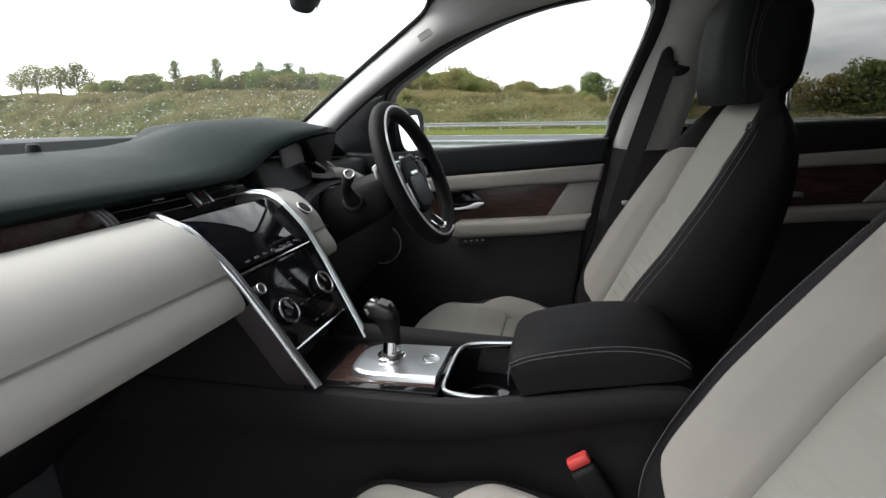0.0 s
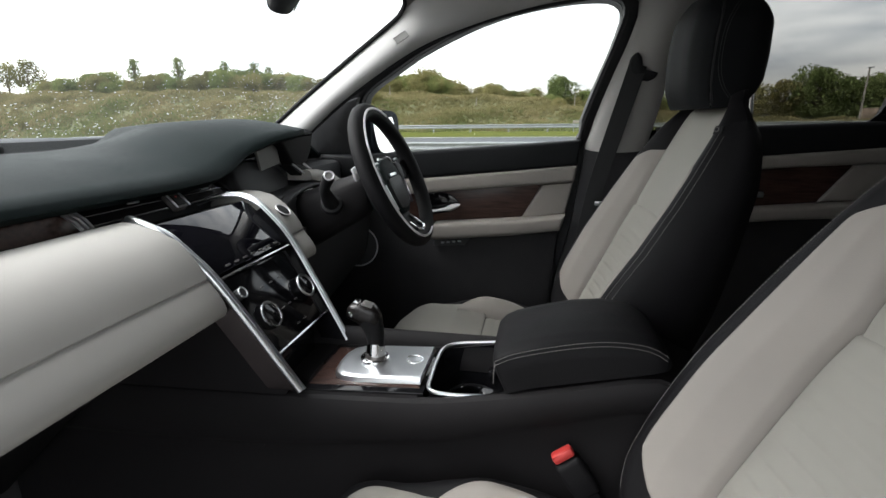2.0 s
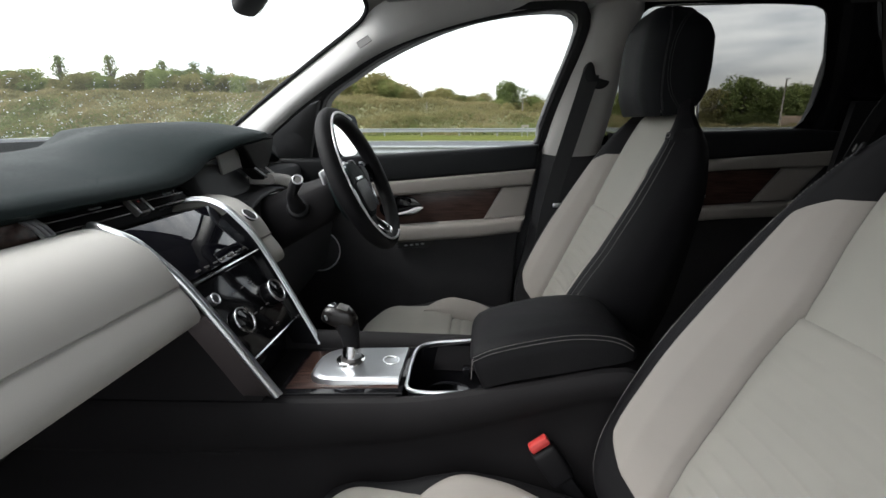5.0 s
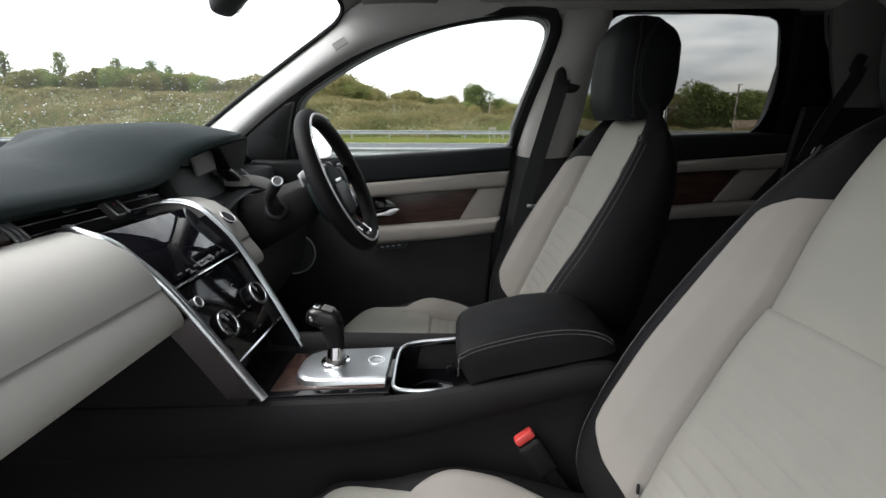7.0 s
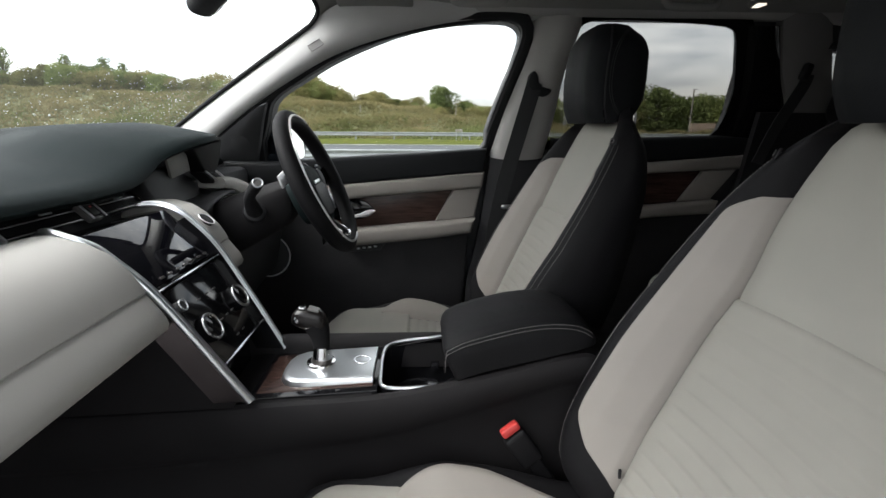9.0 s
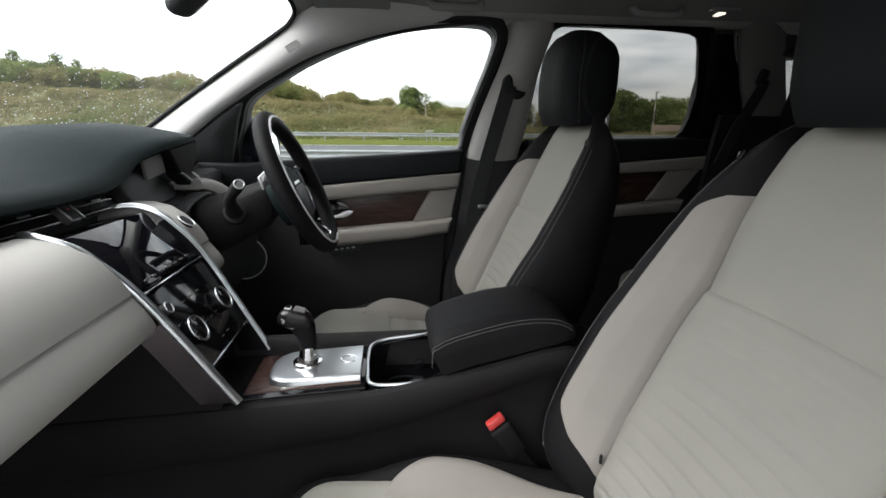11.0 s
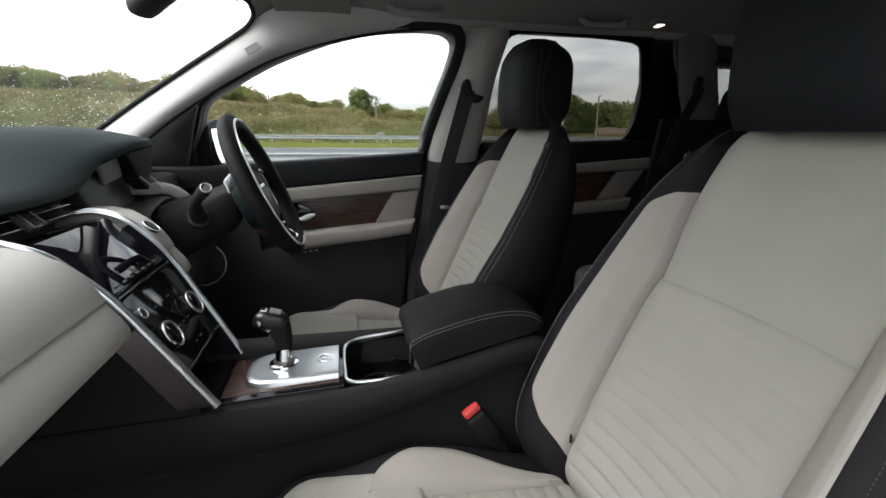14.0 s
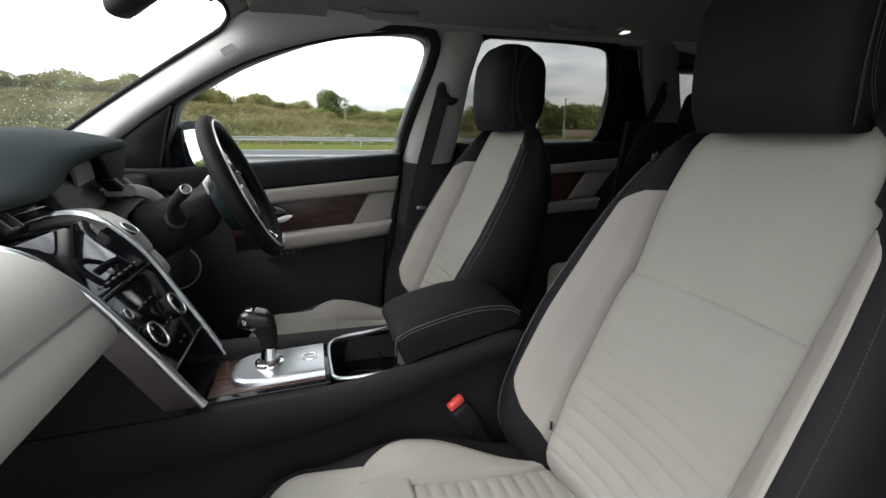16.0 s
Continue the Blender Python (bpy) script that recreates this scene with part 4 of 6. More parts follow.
for s, ex in ((-1, 0.165), (1, 0.53)):
    a = Vector((0.345 + s * 0.075, 0.49, 1.045))
    tip = Vector((ex, 0.443, 1.118))
    st = part("stalk", tube(B(), smooth_path([a, a.lerp(tip, 0.45) + Vector((0, 0.012, 0.004)), tip], 5), [0.018, 0.0165, 0.0150, 0.0135, 0.0120, 0.0108, 0.0100, 0.0104, 0.0114, 0.0116, 0.0108], 12), M_RUBBER, col)
    part("stalk_end", hoop(B(), tip + (tip - a).normalized() * 0.001, tip - a, 0.0088, 0.0018, 24, 8), M_RING, st, "silver end ring")
    part("stalk_button", disc(B(), tip - (tip - a).normalized() * 0.003, tip - a, 0.0075, 0.004, 20, 0.001), M_HOUSING, st)
    part("stalk_boot", disc(B(), a - (tip - a).normalized() * 0.004, tip - a, 0.024, 0.012, 24, 0.008), M_RUBBER, st)
part("paddle", box(B(), (0.27, 0.425, 1.115), (0.055, 0.006, 0.028), 0.003, 2, pose(0, 0, 0, -15, -10, 0)), M_SILVER, col, "satin metal paddle")
part("paddle", box(B(), (0.43, 0.425, 1.115), (0.055, 0.006, 0.028), 0.003, 2, pose(0, 0, 0, -15, 10, 0)), M_SILVER, col, "satin metal paddle")
part("knee_panel", prism(B(), [(0.56, 0.99), (0.60, 0.80), (0.75, 0.62), (0.80, 0.62), (0.80, 1.0)], lambda y, z, t: Vector((0.18 + t, y, z)), 0.56, 0.015), M_PLASTIC, col)

# ---- steering wheel ----
sw = thing("steering_wheel", WHEEL_C, "black leather steering wheel with chrome edging and a dark hub", "steering wheel")
WX, WU = Vector((1, 0, 0)), WHEEL_N.cross(Vector((1, 0, 0))).normalized()
if WU.z < 0:
    WU = -WU


def on_wheel(a, b, h=0.0):
    return WHEEL_C + WX * a + WU * b + WHEEL_N * h


bm = B()
rows = []
for k in range(64):
    a = 2 * math.pi * k / 64
    R, w = 0.150, 0.0172 + 0.0015 * abs(math.cos(a))
    rows.append([on_wheel((R + w * math.cos(b)) * math.cos(a), (R + w * math.cos(b)) * math.sin(a), w * 0.95 * math.sin(b)) for b in [2 * math.pi * j / 14 for j in range(14)]])
sheet(bm, rows, wrap=True, close=True)
part("rim", bm, M_BLACKLEATHER, sw, "black leather rim")
# edging drawn only along the arc where it gleams
arc = [on_wheel(0.1495 * math.cos(a), 0.1495 * math.sin(a), 0.0166 + 0.0014 * abs(math.cos(a))) for a in [radians(q) for q in range(62, 292, 5)]]
part("rim_edging", tube(B(), arc, 0.0026, 8), M_SILVER, sw, "thin chrome edging along part of the rim, pale for its gleam")


def hub_ring(scale, h, lower=0.066):
    return [on_wheel(scale * 0.060 * math.copysign(abs(math.cos(a)) ** 0.7, math.cos(a)) * (1.0 - 0.12 * max(0.0, -math.sin(a))), -0.020 + scale * (0.064 if math.sin(a) > 0 else lower) * math.copysign(abs(math.sin(a)) ** 0.75, math.sin(a)), h) for a in [2 * math.pi * k / 36 for k in range(36)]]


bm = B()
capped(bm, [hub_ring(q, h) for h, q in ((-0.060, 0.85), (-0.030, 1.0), (-0.014, 1.0), (-0.008, 0.97), (-0.0055, 0.90), (-0.0045, 0.5))])
part("hub", bm, M_PAD, sw, "soft black hub")
part("hub_pad", prism(B(), rounded([(-0.043, -0.004), (0.0, -0.001), (0.043, -0.004), (0.045, -0.030), (0.036, -0.066), (0.0, -0.074), (-0.036, -0.066), (-0.045, -0.030)]), lambda a, b, t: on_wheel(a, b, -0.0015 - t), 0.006, 0.002), M_PLASTIC, sw, "raised dark centre pad")
part("hub_badge", prism(B(), [(-0.022, 0.001), (0.022, 0.001), (0.022, 0.008), (-0.022, 0.008)], lambda a, b, t: on_wheel(a, b, -0.0015 - t), 0.004, 0.001), M_SATIN, sw, "plain bright badge bar")
for s in (-1, 1):
    bm = B()
    capped(bm, [[on_wheel(s * a, b + o, h + hh) for o, hh in ((-w, -0.016), (w, -0.016), (w * 0.9, 0.0), (-w * 0.9, 0.0))] for a, b, w, h in ((0.052, 0.004, 0.030, -0.010), (0.085, 0.008, 0.026, -0.011), (0.115, 0.010, 0.020, -0.006), (0.140, 0.012, 0.018, -0.002))])
    sk = part("spoke", bm, M_GLOSS, sw)
    part("switch_pod", prism(B(), rounded([(s * a, b) for a, b in ((0.064, 0.028), (0.088, 0.026), (0.092, 0.006), (0.080, -0.014), (0.066, -0.010))]), lambda a, b, t: on_wheel(a, b, -0.006 - t), 0.006, 0.002), M_PLASTIC, sk, "dark switch pad")
    part("switch_edge", tube(B(), smooth_path([on_wheel(s * a, b, -0.005) for a, b in ((0.058, 0.036), (0.076, 0.036), (0.092, 0.028))], 4), 0.0022, 6), M_SATIN, sk, "bright upper switch edge")
    part("switch_edge", tube(B(), smooth_path([on_wheel(s * a, b, -0.006) for a, b in ((0.068, -0.012), (0.066, -0.030), (0.062, -0.052), (0.056, -0.070))], 4), 0.0026, 6), M_SATIN, sk, "bright lower switch edge")
bm = B()
capped(bm, [[on_wheel(a, b, h + hh) for a, hh in ((-w, -0.014), (w, -0.014), (w, 0.0), (-w, 0.0))] for b, w, h in ((-0.07, 0.034, -0.014), (-0.10, 0.030, -0.015), (-0.125, 0.038, -0.010), (-0.142, 0.052, -0.006))])
part("lower_spoke", bm, M_PLASTIC, sw)
part("spoke_trim", tube(B(), smooth_path([on_wheel(a, b, h) for a, b, h in ((0.021, -0.094, -0.013), (0.023, -0.108, -0.007), (0.024, -0.121, 0.001), (0.019, -0.129, 0.007), (0.006, -0.132, 0.009), (-0.010, -0.132, 0.008), (-0.022, -0.124, 0.002), (-0.023, -0.108, -0.007))], 4), 0.0042, 8), M_CHROME, sw, "bright metal loop on the lower spoke")

# ---- centre console ----
con = thing("centre_console", (0, 0.1, 0.43), "black plastic centre console between the front seats", "centre console")
CZ = [(-0.40, 0.80), (-0.17, 0.86), (-0.12, 0.902), (-0.09, 0.900), (0.0, 0.876), (0.107, 0.850), (0.20, 0.833), (0.40, 0.822), (0.70, 0.81), (1.0, 0.80)]
CREASE = [(-0.40, 0.035), (-0.06, 0.04), (0.10, 0.05), (0.25, 0.066), (0.50, 0.085), (0.70, 0.09)]
bm = B()
rows = []
for k in range(41):
    y = -0.42 + 0.0355 * k
    z = soft(CZ, y, 0.03)
    w = 0.088
    cr = soft(CREASE, y, 0.04)
    rows.append([Vector((sx * (w + dw) - 0.008, y, z + dz)) for sx, dw, dz in ((-1, -0.004, -0.42), (-1, -0.004, -cr - 0.06), (-1, -0.004, -cr - 0.012), (-1, 0.000, -cr - 0.004), (-1, 0.006, -cr + 0.006), (-1, 0.007, -cr * 0.5), (-1, 0.006, -0.012), (-1, 0.001, -0.003), (-1, -0.006, 0.0), (-1, -0.012, -0.001), (1, -0.012, -0.001), (1, -0.006, 0), (1, 0.001, -0.003), (1, 0.006, -0.012), (1, 0.006, -0.13), (1, 0.004, -0.42))])
# the top is left open over the cup holder and closed by the pieces laid on it
sheet(bm, rows)
for f in list(bm.faces):
    c = f.calc_center_median()
    if abs(c.x) < 0.06 and 0.06 < c.y < 0.215 and c.z > 0.8:
        bm.faces.remove(f)
part("body", bm, M_CONSOLE, con, "black moulded body", 30)
rim = B()
rows = []
for k in range(25):
    y = 0.50 - 0.0185 * k
    top = soft([(0.52, 0.851), (0.30, 0.8552), (0.20, 0.8585), (0.12, 0.864), (0.03, 0.880)], y, 0.03)
    rows.append([Vector((x, y, top + h)) for x, h in ((0.097, -0.06), (0.097, -0.005), (0.094, -0.001), (0.088, 0.0), (0.082, -0.003), (0.074, -0.018), (0.070, -0.06))])
capped(rim, rows)
part("side_rim", rim, M_CONSOLE, con, "raised black rim", 40)
surround = B()
prism(surround, [(-0.080, 0.404), (-0.080, 0.211), (0.064, 0.211), (0.064, 0.404)], lambda x, y, t: Vector((x, y, soft(CZ, y, 0.03) + 0.003 - t)), 0.02, 0.002)
part("gloss_surround", surround, M_GLOSS, con, "gloss black border round the wood")
wood = B()
prism(wood, [(-0.068, 0.395), (-0.068, 0.218), (0.052, 0.218), (0.052, 0.395)], lambda x, y, t: Vector((x, y, soft(CZ, y, 0.03) + 0.006 - t)), 0.02, 0.004)
part("wood_base", wood, M_WOOD, con, "dark wood surround")
plt = B()
PL = [(-0.058, 0.2195), (-0.058, 0.320), (-0.055, 0.340), (-0.046, 0.354), (-0.030, 0.361), (-0.008, 0.363), (0.014, 0.361), (0.030, 0.354), (0.039, 0.340), (0.042, 0.320), (0.042, 0.2195)]
levels = []
for grow, h in ((0.0045, 0.004), (0.004, 0.009), (0.002, 0.0135), (-0.0015, 0.0158), (-0.0040, 0.0162)):
    levels.append([Vector((-0.008 + (x + 0.008) * (1 + grow / 0.05), y + (grow * 1.2 if y > 0.33 else 0.0), soft(CZ, y, 0.03) + h)) for x, y in PL])
capped(plt, levels)
part("selector_plate", plt, M_SATIN, con, "brushed metal plate", 30)
pb = part("round_button", disc(B(), (-0.006, 0.241, 0.8455), (0, -0.05, 1), 0.012, 0.003, 28, 0.001), M_SATIN, con)
part("button_ring", hoop(B(), (-0.006, 0.241, 0.8478), (0, -0.05, 1), 0.0128, 0.0012, 32, 6), M_CHROME, pb)
bm = B()
ring_path = smooth_path([(-0.082, 0.02, 0.853), (-0.082, 0.11, 0.843), (-0.080, 0.175, 0.838), (-0.068, 0.204, 0.836), (-0.03, 0.209, 0.836), (0.02, 0.210, 0.837), (0.060, 0.205, 0.838), (0.074, 0.178, 0.842), (0.077, 0.11, 0.848), (0.077, 0.02, 0.858)], 5)
part("cup_holder_rim", tube(B(), ring_path, 0.0032, 8), M_SATIN, con, "bright metal rim round the cup holder")
bm = B()
well = []
for d, q in ((0.0, 1.0), (-0.05, 0.96), (-0.085, 0.9)):
    well.append([Vector((-0.008 + (p.x + 0.008) * q, p.y, p.z + d)) for p in ring_path])
sheet(bm, well)
bm.faces.new([bm.verts.new(v) for v in well[-1]])
part("cup_well", bm, M_GLOSS, con, "deep black cup holder")
part("cup_divider", tube(B(), [(-0.004, 0.125, 0.752), (-0.004, 0.125, 0.785), (-0.004, 0.125, 0.800), (-0.004, 0.125, 0.803)], [0.030, 0.015, 0.012, 0.009], 20), M_GLOSS, con)
for y in (0.150, 0.065):
    part("cup_ring", hoop(B(), (-0.008, y, 0.790 - 0.05 * (y - 0.1)), (0, 0, 1), 0.040, 0.0035, 36, 8), M_GLOSS, con)
for x in (-0.06, 0.044):
    part("cup_clip", box(B(), (x, 0.12, 0.805), (0.020, 0.016, 0.018), 0.004), M_GLOSS, con)

gs = thing("gear_selector", (-0.004, 0.31, 0.85), "black leather gear selector with chrome collar", "gear lever")
part("collar", disc(B(), (-0.006, 0.308, 0.841), (0, 0, 1), 0.024, 0.007, 32, 0.003), M_CHROME, gs, "chrome collar")
part("collar_inner", disc(B(), (-0.006, 0.307, 0.847), (0, 0, 1), 0.017, 0.010, 28, 0.006), M_DARKSATIN, gs)
# grip: level sections up the shaft, then turned forward into the knob
SECT = [(0.3055, 0.858, 0.0115, 0.0130), (0.3055, 0.872, 0.0120, 0.0135), (0.3065, 0.888, 0.0128, 0.0145), (0.3100, 0.902, 0.0140, 0.0180), (0.3150, 0.9140, 0.0148, 0.0215)]
bm = B()
capped(bm, [[Vector((-0.006 + rx * math.copysign(abs(math.cos(q)) ** 0.8, math.cos(q)), y + ry * math.sin(q), z - 0.10 * ry * math.sin(q))) for q in [2 * math.pi * k / 20 for k in range(20)]] for y, z, rx, ry in SECT])
part("shaft", bm, M_BLACKLEATHER, gs, "black leather grip")
KNOB = [(0.2970, 0.9080, 0.0090, 0.0110), (0.3010, 0.9120, 0.0130, 0.0165), (0.3100, 0.9170, 0.0148, 0.0190), (0.3220, 0.9215, 0.0152, 0.0180), (0.3340, 0.9245, 0.0148, 0.0160), (0.3430, 0.9260, 0.0132, 0.0132), (0.3480, 0.9260, 0.0100, 0.0095), (0.3500, 0.9255, 0.0045, 0.0045)]
bm = B()
capped(bm, [[Vector((-0.006 + rx * math.copysign(abs(math.cos(q)) ** 0.75, math.cos(q)), y - 0.30 * rz * math.sin(q), z + rz * math.copysign(abs(math.sin(q)) ** 0.8, math.sin(q)))) for q in [2 * math.pi * k / 22 for k in range(22)]] for y, z, rx, rz in KNOB])
part("knob", bm, M_BROWNBLACK, gs, "glossy black knob turned forward", 60)
part("neck", tube(B(), [(-0.006, 0.3065, 0.848), (-0.006, 0.3060, 0.860), (-0.006, 0.3055, 0.874)], [0.0165, 0.0150, 0.0128], 18), M_CHROME, gs, "chrome neck")
part("knob_inlay", box(B(), (-0.006, 0.3325, 0.9412), (0.016, 0.010, 0.003), 0.001, 2, pose(0, 0, 0, 4, 0, 0)), M_CHROME, gs, "chrome inlay")
part("top_plate", box(B(), (-0.006, 0.3150, 0.9372), (0.018, 0.018, 0.004), 0.0015, 2, pose(0, 0, 0, 18, 0, 0)), M_HOUSING, gs, "smooth grey top plate")
part("release_button", disc(B(), (-0.0190, 0.340, 0.9235), (-1, 0.3, 0), 0.005, 0.003, 16, 0.001), M_CHROME, gs)

arm = thing("console_storage_bin", (0, -0.05, 0.85), "storage bin with black leather lid and pale twin stitching", "storage bin")
bm = B()
rows = []
for y, s, front in ((0.109, 0.86, 0.60), (0.112, 0.93, 0.74), (0.110, 0.975, 0.88), (0.103, 1.0, 0.96), (0.085, 1.0, 1.0), (0.05, 1.0, 1.0), (0.0, 1.0, 1.0), (-0.04, 1.0, 0.98), (-0.075, 1.0, 0.88), (-0.095, 0.99, 0.70), (-0.108, 0.96, 0.45), (-0.115, 0.9, 0.25)):
    zb = 0.857 + 0.235 * (0.107 - y)
    zt = lerp([(-0.12, 0.953), (-0.05, 0.950), (0.02, 0.940), (0.09, 0.918), (0.13, 0.90)], y) + 0.004
    zt = zb + (zt - zb) * front
    w = 0.085 * s
    prof = [(-w, zb), (-w, zb + (zt - zb) * 0.5), (-w * 0.985, zb + (zt - zb) * 0.86), (-w * 0.91, zt - 0.003), (-w * 0.72, zt), (-w * 0.4, zt + 0.003), (0, zt + 0.003), (w * 0.5, zt - 0.001), (w * 0.80, zt - 0.007), (w * 0.96, zb + (zt - zb) * 0.72), (w, zb + (zt - zb) * 0.4), (w, zb)]
    lean = 0.022 * max(0.0, (y - 0.06) / 0.06)
    rows.append([Vector((x - 0.008, y - lean * (1 - min(1.0, (z - zb) / max(0.01, zt - zb))), z)) for x, z in prof])
STITCH_LINE = [r[2] + Vector((-0.0012, 0, 0.001)) for r in rows[2:-1]]
capped(bm, rows)
part("lid", bm, M_BLACKLEATHER, arm, "black leather lid", 60)
for o in (0.0, 0.006):
    path = [q + Vector((0, 0, -o)) for q in smooth_path([Vector((-0.0925, 0.109, 0.876))] + STITCH_LINE, 5)]
    bmst = B()
    for i in range(0, len(path) - 1):
        a, b = path[i], path[i + 1]
        for h in (0.05, 0.55):
            tube(bmst, [a.lerp(b, h), a.lerp(b, h + 0.38)], 0.0005, 5)
    part("stitching", bmst, M_STITCH, arm, "pale thread")
part("box", box(B(), (-0.008, -0.02, 0.80), (0.15, 0.20, 0.12), 0.012), M_PLASTIC, arm)


# ---- front seats ----
def back_y(z):
    return -0.128 - 0.444 * (z - 0.783) - 8.0 * max(0.0, 0.77 - z) ** 2


BACK_H = [(0.66, 0.03), (0.74, 0.055), (0.80, 0.075), (0.86, 0.08), (0.95, 0.077), (1.05, 0.064), (1.14, 0.050), (1.20, 0.036), (1.26, 0.015)]
RIDGE = [(0.66, 0.175), (0.74, 0.185), (0.80, 0.196), (0.86, 0.198), (0.95, 0.195), (1.05, 0.185), (1.14, 0.170), (1.20, 0.145), (1.225, 0.12), (1.24, 0.10), (1.255, 0.075)]
OUTER = [(0.66, 0.225), (0.80, 0.236), (0.90, 0.236), (1.0, 0.228), (1.10, 0.208), (1.15, 0.190), (1.18, 0.176), (1.205, 0.158), (1.225, 0.136), (1.24, 0.112), (1.255, 0.085)]
THICK = [(0.66, 0.13), (0.90, 0.115), (1.10, 0.075), (1.18, 0.048), (1.21, 0.025), (1.24, 0.002), (1.26, -0.01)]


def cross(z):
    """Half section of the backrest from the middle outwards: lateral, forward offset, zone."""
    h, r, o, t = soft(BACK_H, z, 0.02), soft(RIDGE, z, 0.02), soft(OUTER, z, 0.02), soft(THICK, z, 0.02)
    s = 0.130 - 0.010 * math.exp(-((z - 1.045) / 0.045) ** 2) if z < 1.16 else 0.130 - 0.25 * (z - 1.16) ** 1.3
    s = min(s, r - 0.006)
    return s, r, o, h, t


def pleat(z):
    """Fine sewn channels across the middle panel."""
    if z < 0.74 or z > 1.022:
        return 0.0
    f = ((z - 0.74) / 0.0226) % 1.0
    return -(0.0046 - 0.0034 * (z - 0.74) / 0.28) * math.exp(-((f - 0.5) / 0.13) ** 2)


def seat(name, xc, m, label, dy=0.0, dz=0.0, hdy=0.0, drop=0.0):
    st = thing(name, (xc, 0.05, 0.43), label, "car seat", "front seats")

    def P(sx, y, z):
        return Vector((xc + m * sx, y + dy, z + dz))

    def sec(z, sd):
        s, r, o, h, t = cross(z)
        if sd * m < 0:
            r, o = r + 0.012 * min(1, h / 0.05), o + 0.010 * min(1, h / 0.05)
        if m > 0 and sd < 0 and z < 1.16:
            s = min(0.144, r - 0.006)
        elif m > 0 and sd > 0:
            o += 0.008 * max(0.0, min(1.0, (z - 0.86) / 0.06, (1.21 - z) / 0.04))
        if sd > 0:
            s -= 0.008 * max(0.0, min(1.0, (0.84 - z) / 0.06))
            h = max(0.008, h - drop * min(1, h / 0.06) * max(0.0, min(1.0, (z - 0.80) / 0.20)))
        return s, r, o, h, t

    # middle panel, lower and upper
    def insert(z0, z1, n, pl):
        bm = B()
        rows = []
        for i in range(n + 1):
            z = z0 + (z1 - z0) * i / n
            s, r, o, h, t = sec(z, 1)
            s_door = sec(z, -1)[0]
            edge = 0.004 if i in (0, n) else 0.0
            rows.append([P(u * (s if u > 0 else s_door), back_y(z) + (pleat(z) * (1 - abs(u) ** 8) if pl else 0) + 0.012 * u * u * min(1, h / 0.05) - edge - (0.005 if abs(u) == 1 else 0), z) for u in (-1, -0.96, -0.8, -0.6, -0.4, -0.2, 0, 0.2, 0.4, 0.6, 0.8, 0.96, 1)])
        sheet(bm, rows)
        return bm
    part("back_panel", insert(0.66, 1.026, 116, True), M_CLOTH, st, "pale leather middle panel with fine channels", 80)
    part("shoulder_panel", insert(1.026, 1.238, 12, False), M_CLOTH, st, "smooth pale leather upper panel", 80)
    # bolsters and outer shell
    for sd in (-1, 1):
        bm, bk = B(), B()
        rows, shell = [], []
        n = 120
        for i in range(n + 1):
            z = 0.66 + (1.252 - 0.66) * i / n
            s, r, o, h, t = sec(z, sd)
            y = back_y(z)
            base = [(s, -0.005), (s + 0.006, 0.012 * min(1, h / 0.05) + 0.006), (s + (r - s) * 0.45, h * 0.62 + 0.006), (s + (r - s) * 0.8, h * 0.93 + 0.002), (r, h)]
            low = max(0.0, min(1.0, (z - 0.748) / 0.112))
            if 0.748 <= z <= 1.146:
                f = 0.04 + (0.78 if sd * m > 0 else 0.92) * math.sin(low * math.pi / 2)
                if z > 1.12:
                    f *= 1 - 0.55 * ((z - 1.12) / 0.026) ** 2
                line = []
                for k in range(25):
                    w = f * (len(base) - 1) * k / 24
                    b0 = min(int(w), len(base) - 2)
                    e = w - b0
                    line.append((base[b0][0] + (base[b0 + 1][0] - base[b0][0]) * e, base[b0][1] + (base[b0 + 1][1] - base[b0][1]) * e))
                rows.append([P(sd * a, y + b + (0.0028 if 0 < k < 24 else 0.0), z) for k, (a, b) in enumerate(line)])
            tk = max(0.1, min(1.0, t / 0.06))
            outer = [(r + (o - r) * 0.35, h - 0.003), (r + (o - r) * 0.75, h - 0.018 * max(0.4, tk)), (o - 0.003, h - 0.018 - 0.024 * tk), (o, h * 0.35 - 0.03 * tk), (o - 0.004, -t * 0.6), (o - 0.03, -t * 1.0), (o * 0.5, -t * 1.12), (0.0, -t * 1.15)]
            shell.append([P(sd * a, y + b, z) for a, b in base + outer])
        last = shell[-1]
        mid = P(sd * 0.04, back_y(1.25) - 0.012, 1.25)
        shell.append([v.lerp(mid, 0.12) + Vector((0, 0, 0.005)) for v in last])
        shell.append([v.lerp(mid, 0.5) + Vector((0, 0, 0.007)) for v in last])
        shell.append([v.lerp(mid, 0.98) + Vector((0, 0, 0.007)) for v in last])
        sheet(bk, shell)
        part("side_bolster", bk, M_BLACKLEATHER, st, "black leather side and back", 70)
        sheet(bm, rows)
        part("pale_bolster", bm, M_BOLSTER, st, "warm pale leather bolster facing", 80)
        # twin rows of stitches just outside the ridge
        sti = B()
        for i in range(6, 132):
            z = 0.72 + 0.0036 * i
            if z > 1.22:
                break
            s, r, o, h, t = sec(z, sd)
            _, r2, o2, h2, _ = sec(z + 0.0022, sd)
            for e, low in ((0.38, 0.0030), (0.62, 0.0105)) if sd > 0 else ((0.45, 0.0045),):
                tube(sti, [P(sd * (r + (o - r) * e), back_y(z) + h - low, z), P(sd * (r2 + (o2 - r2) * e), back_y(z + 0.0022) + h2 - low, z + 0.0022)], 0.00055, 4)
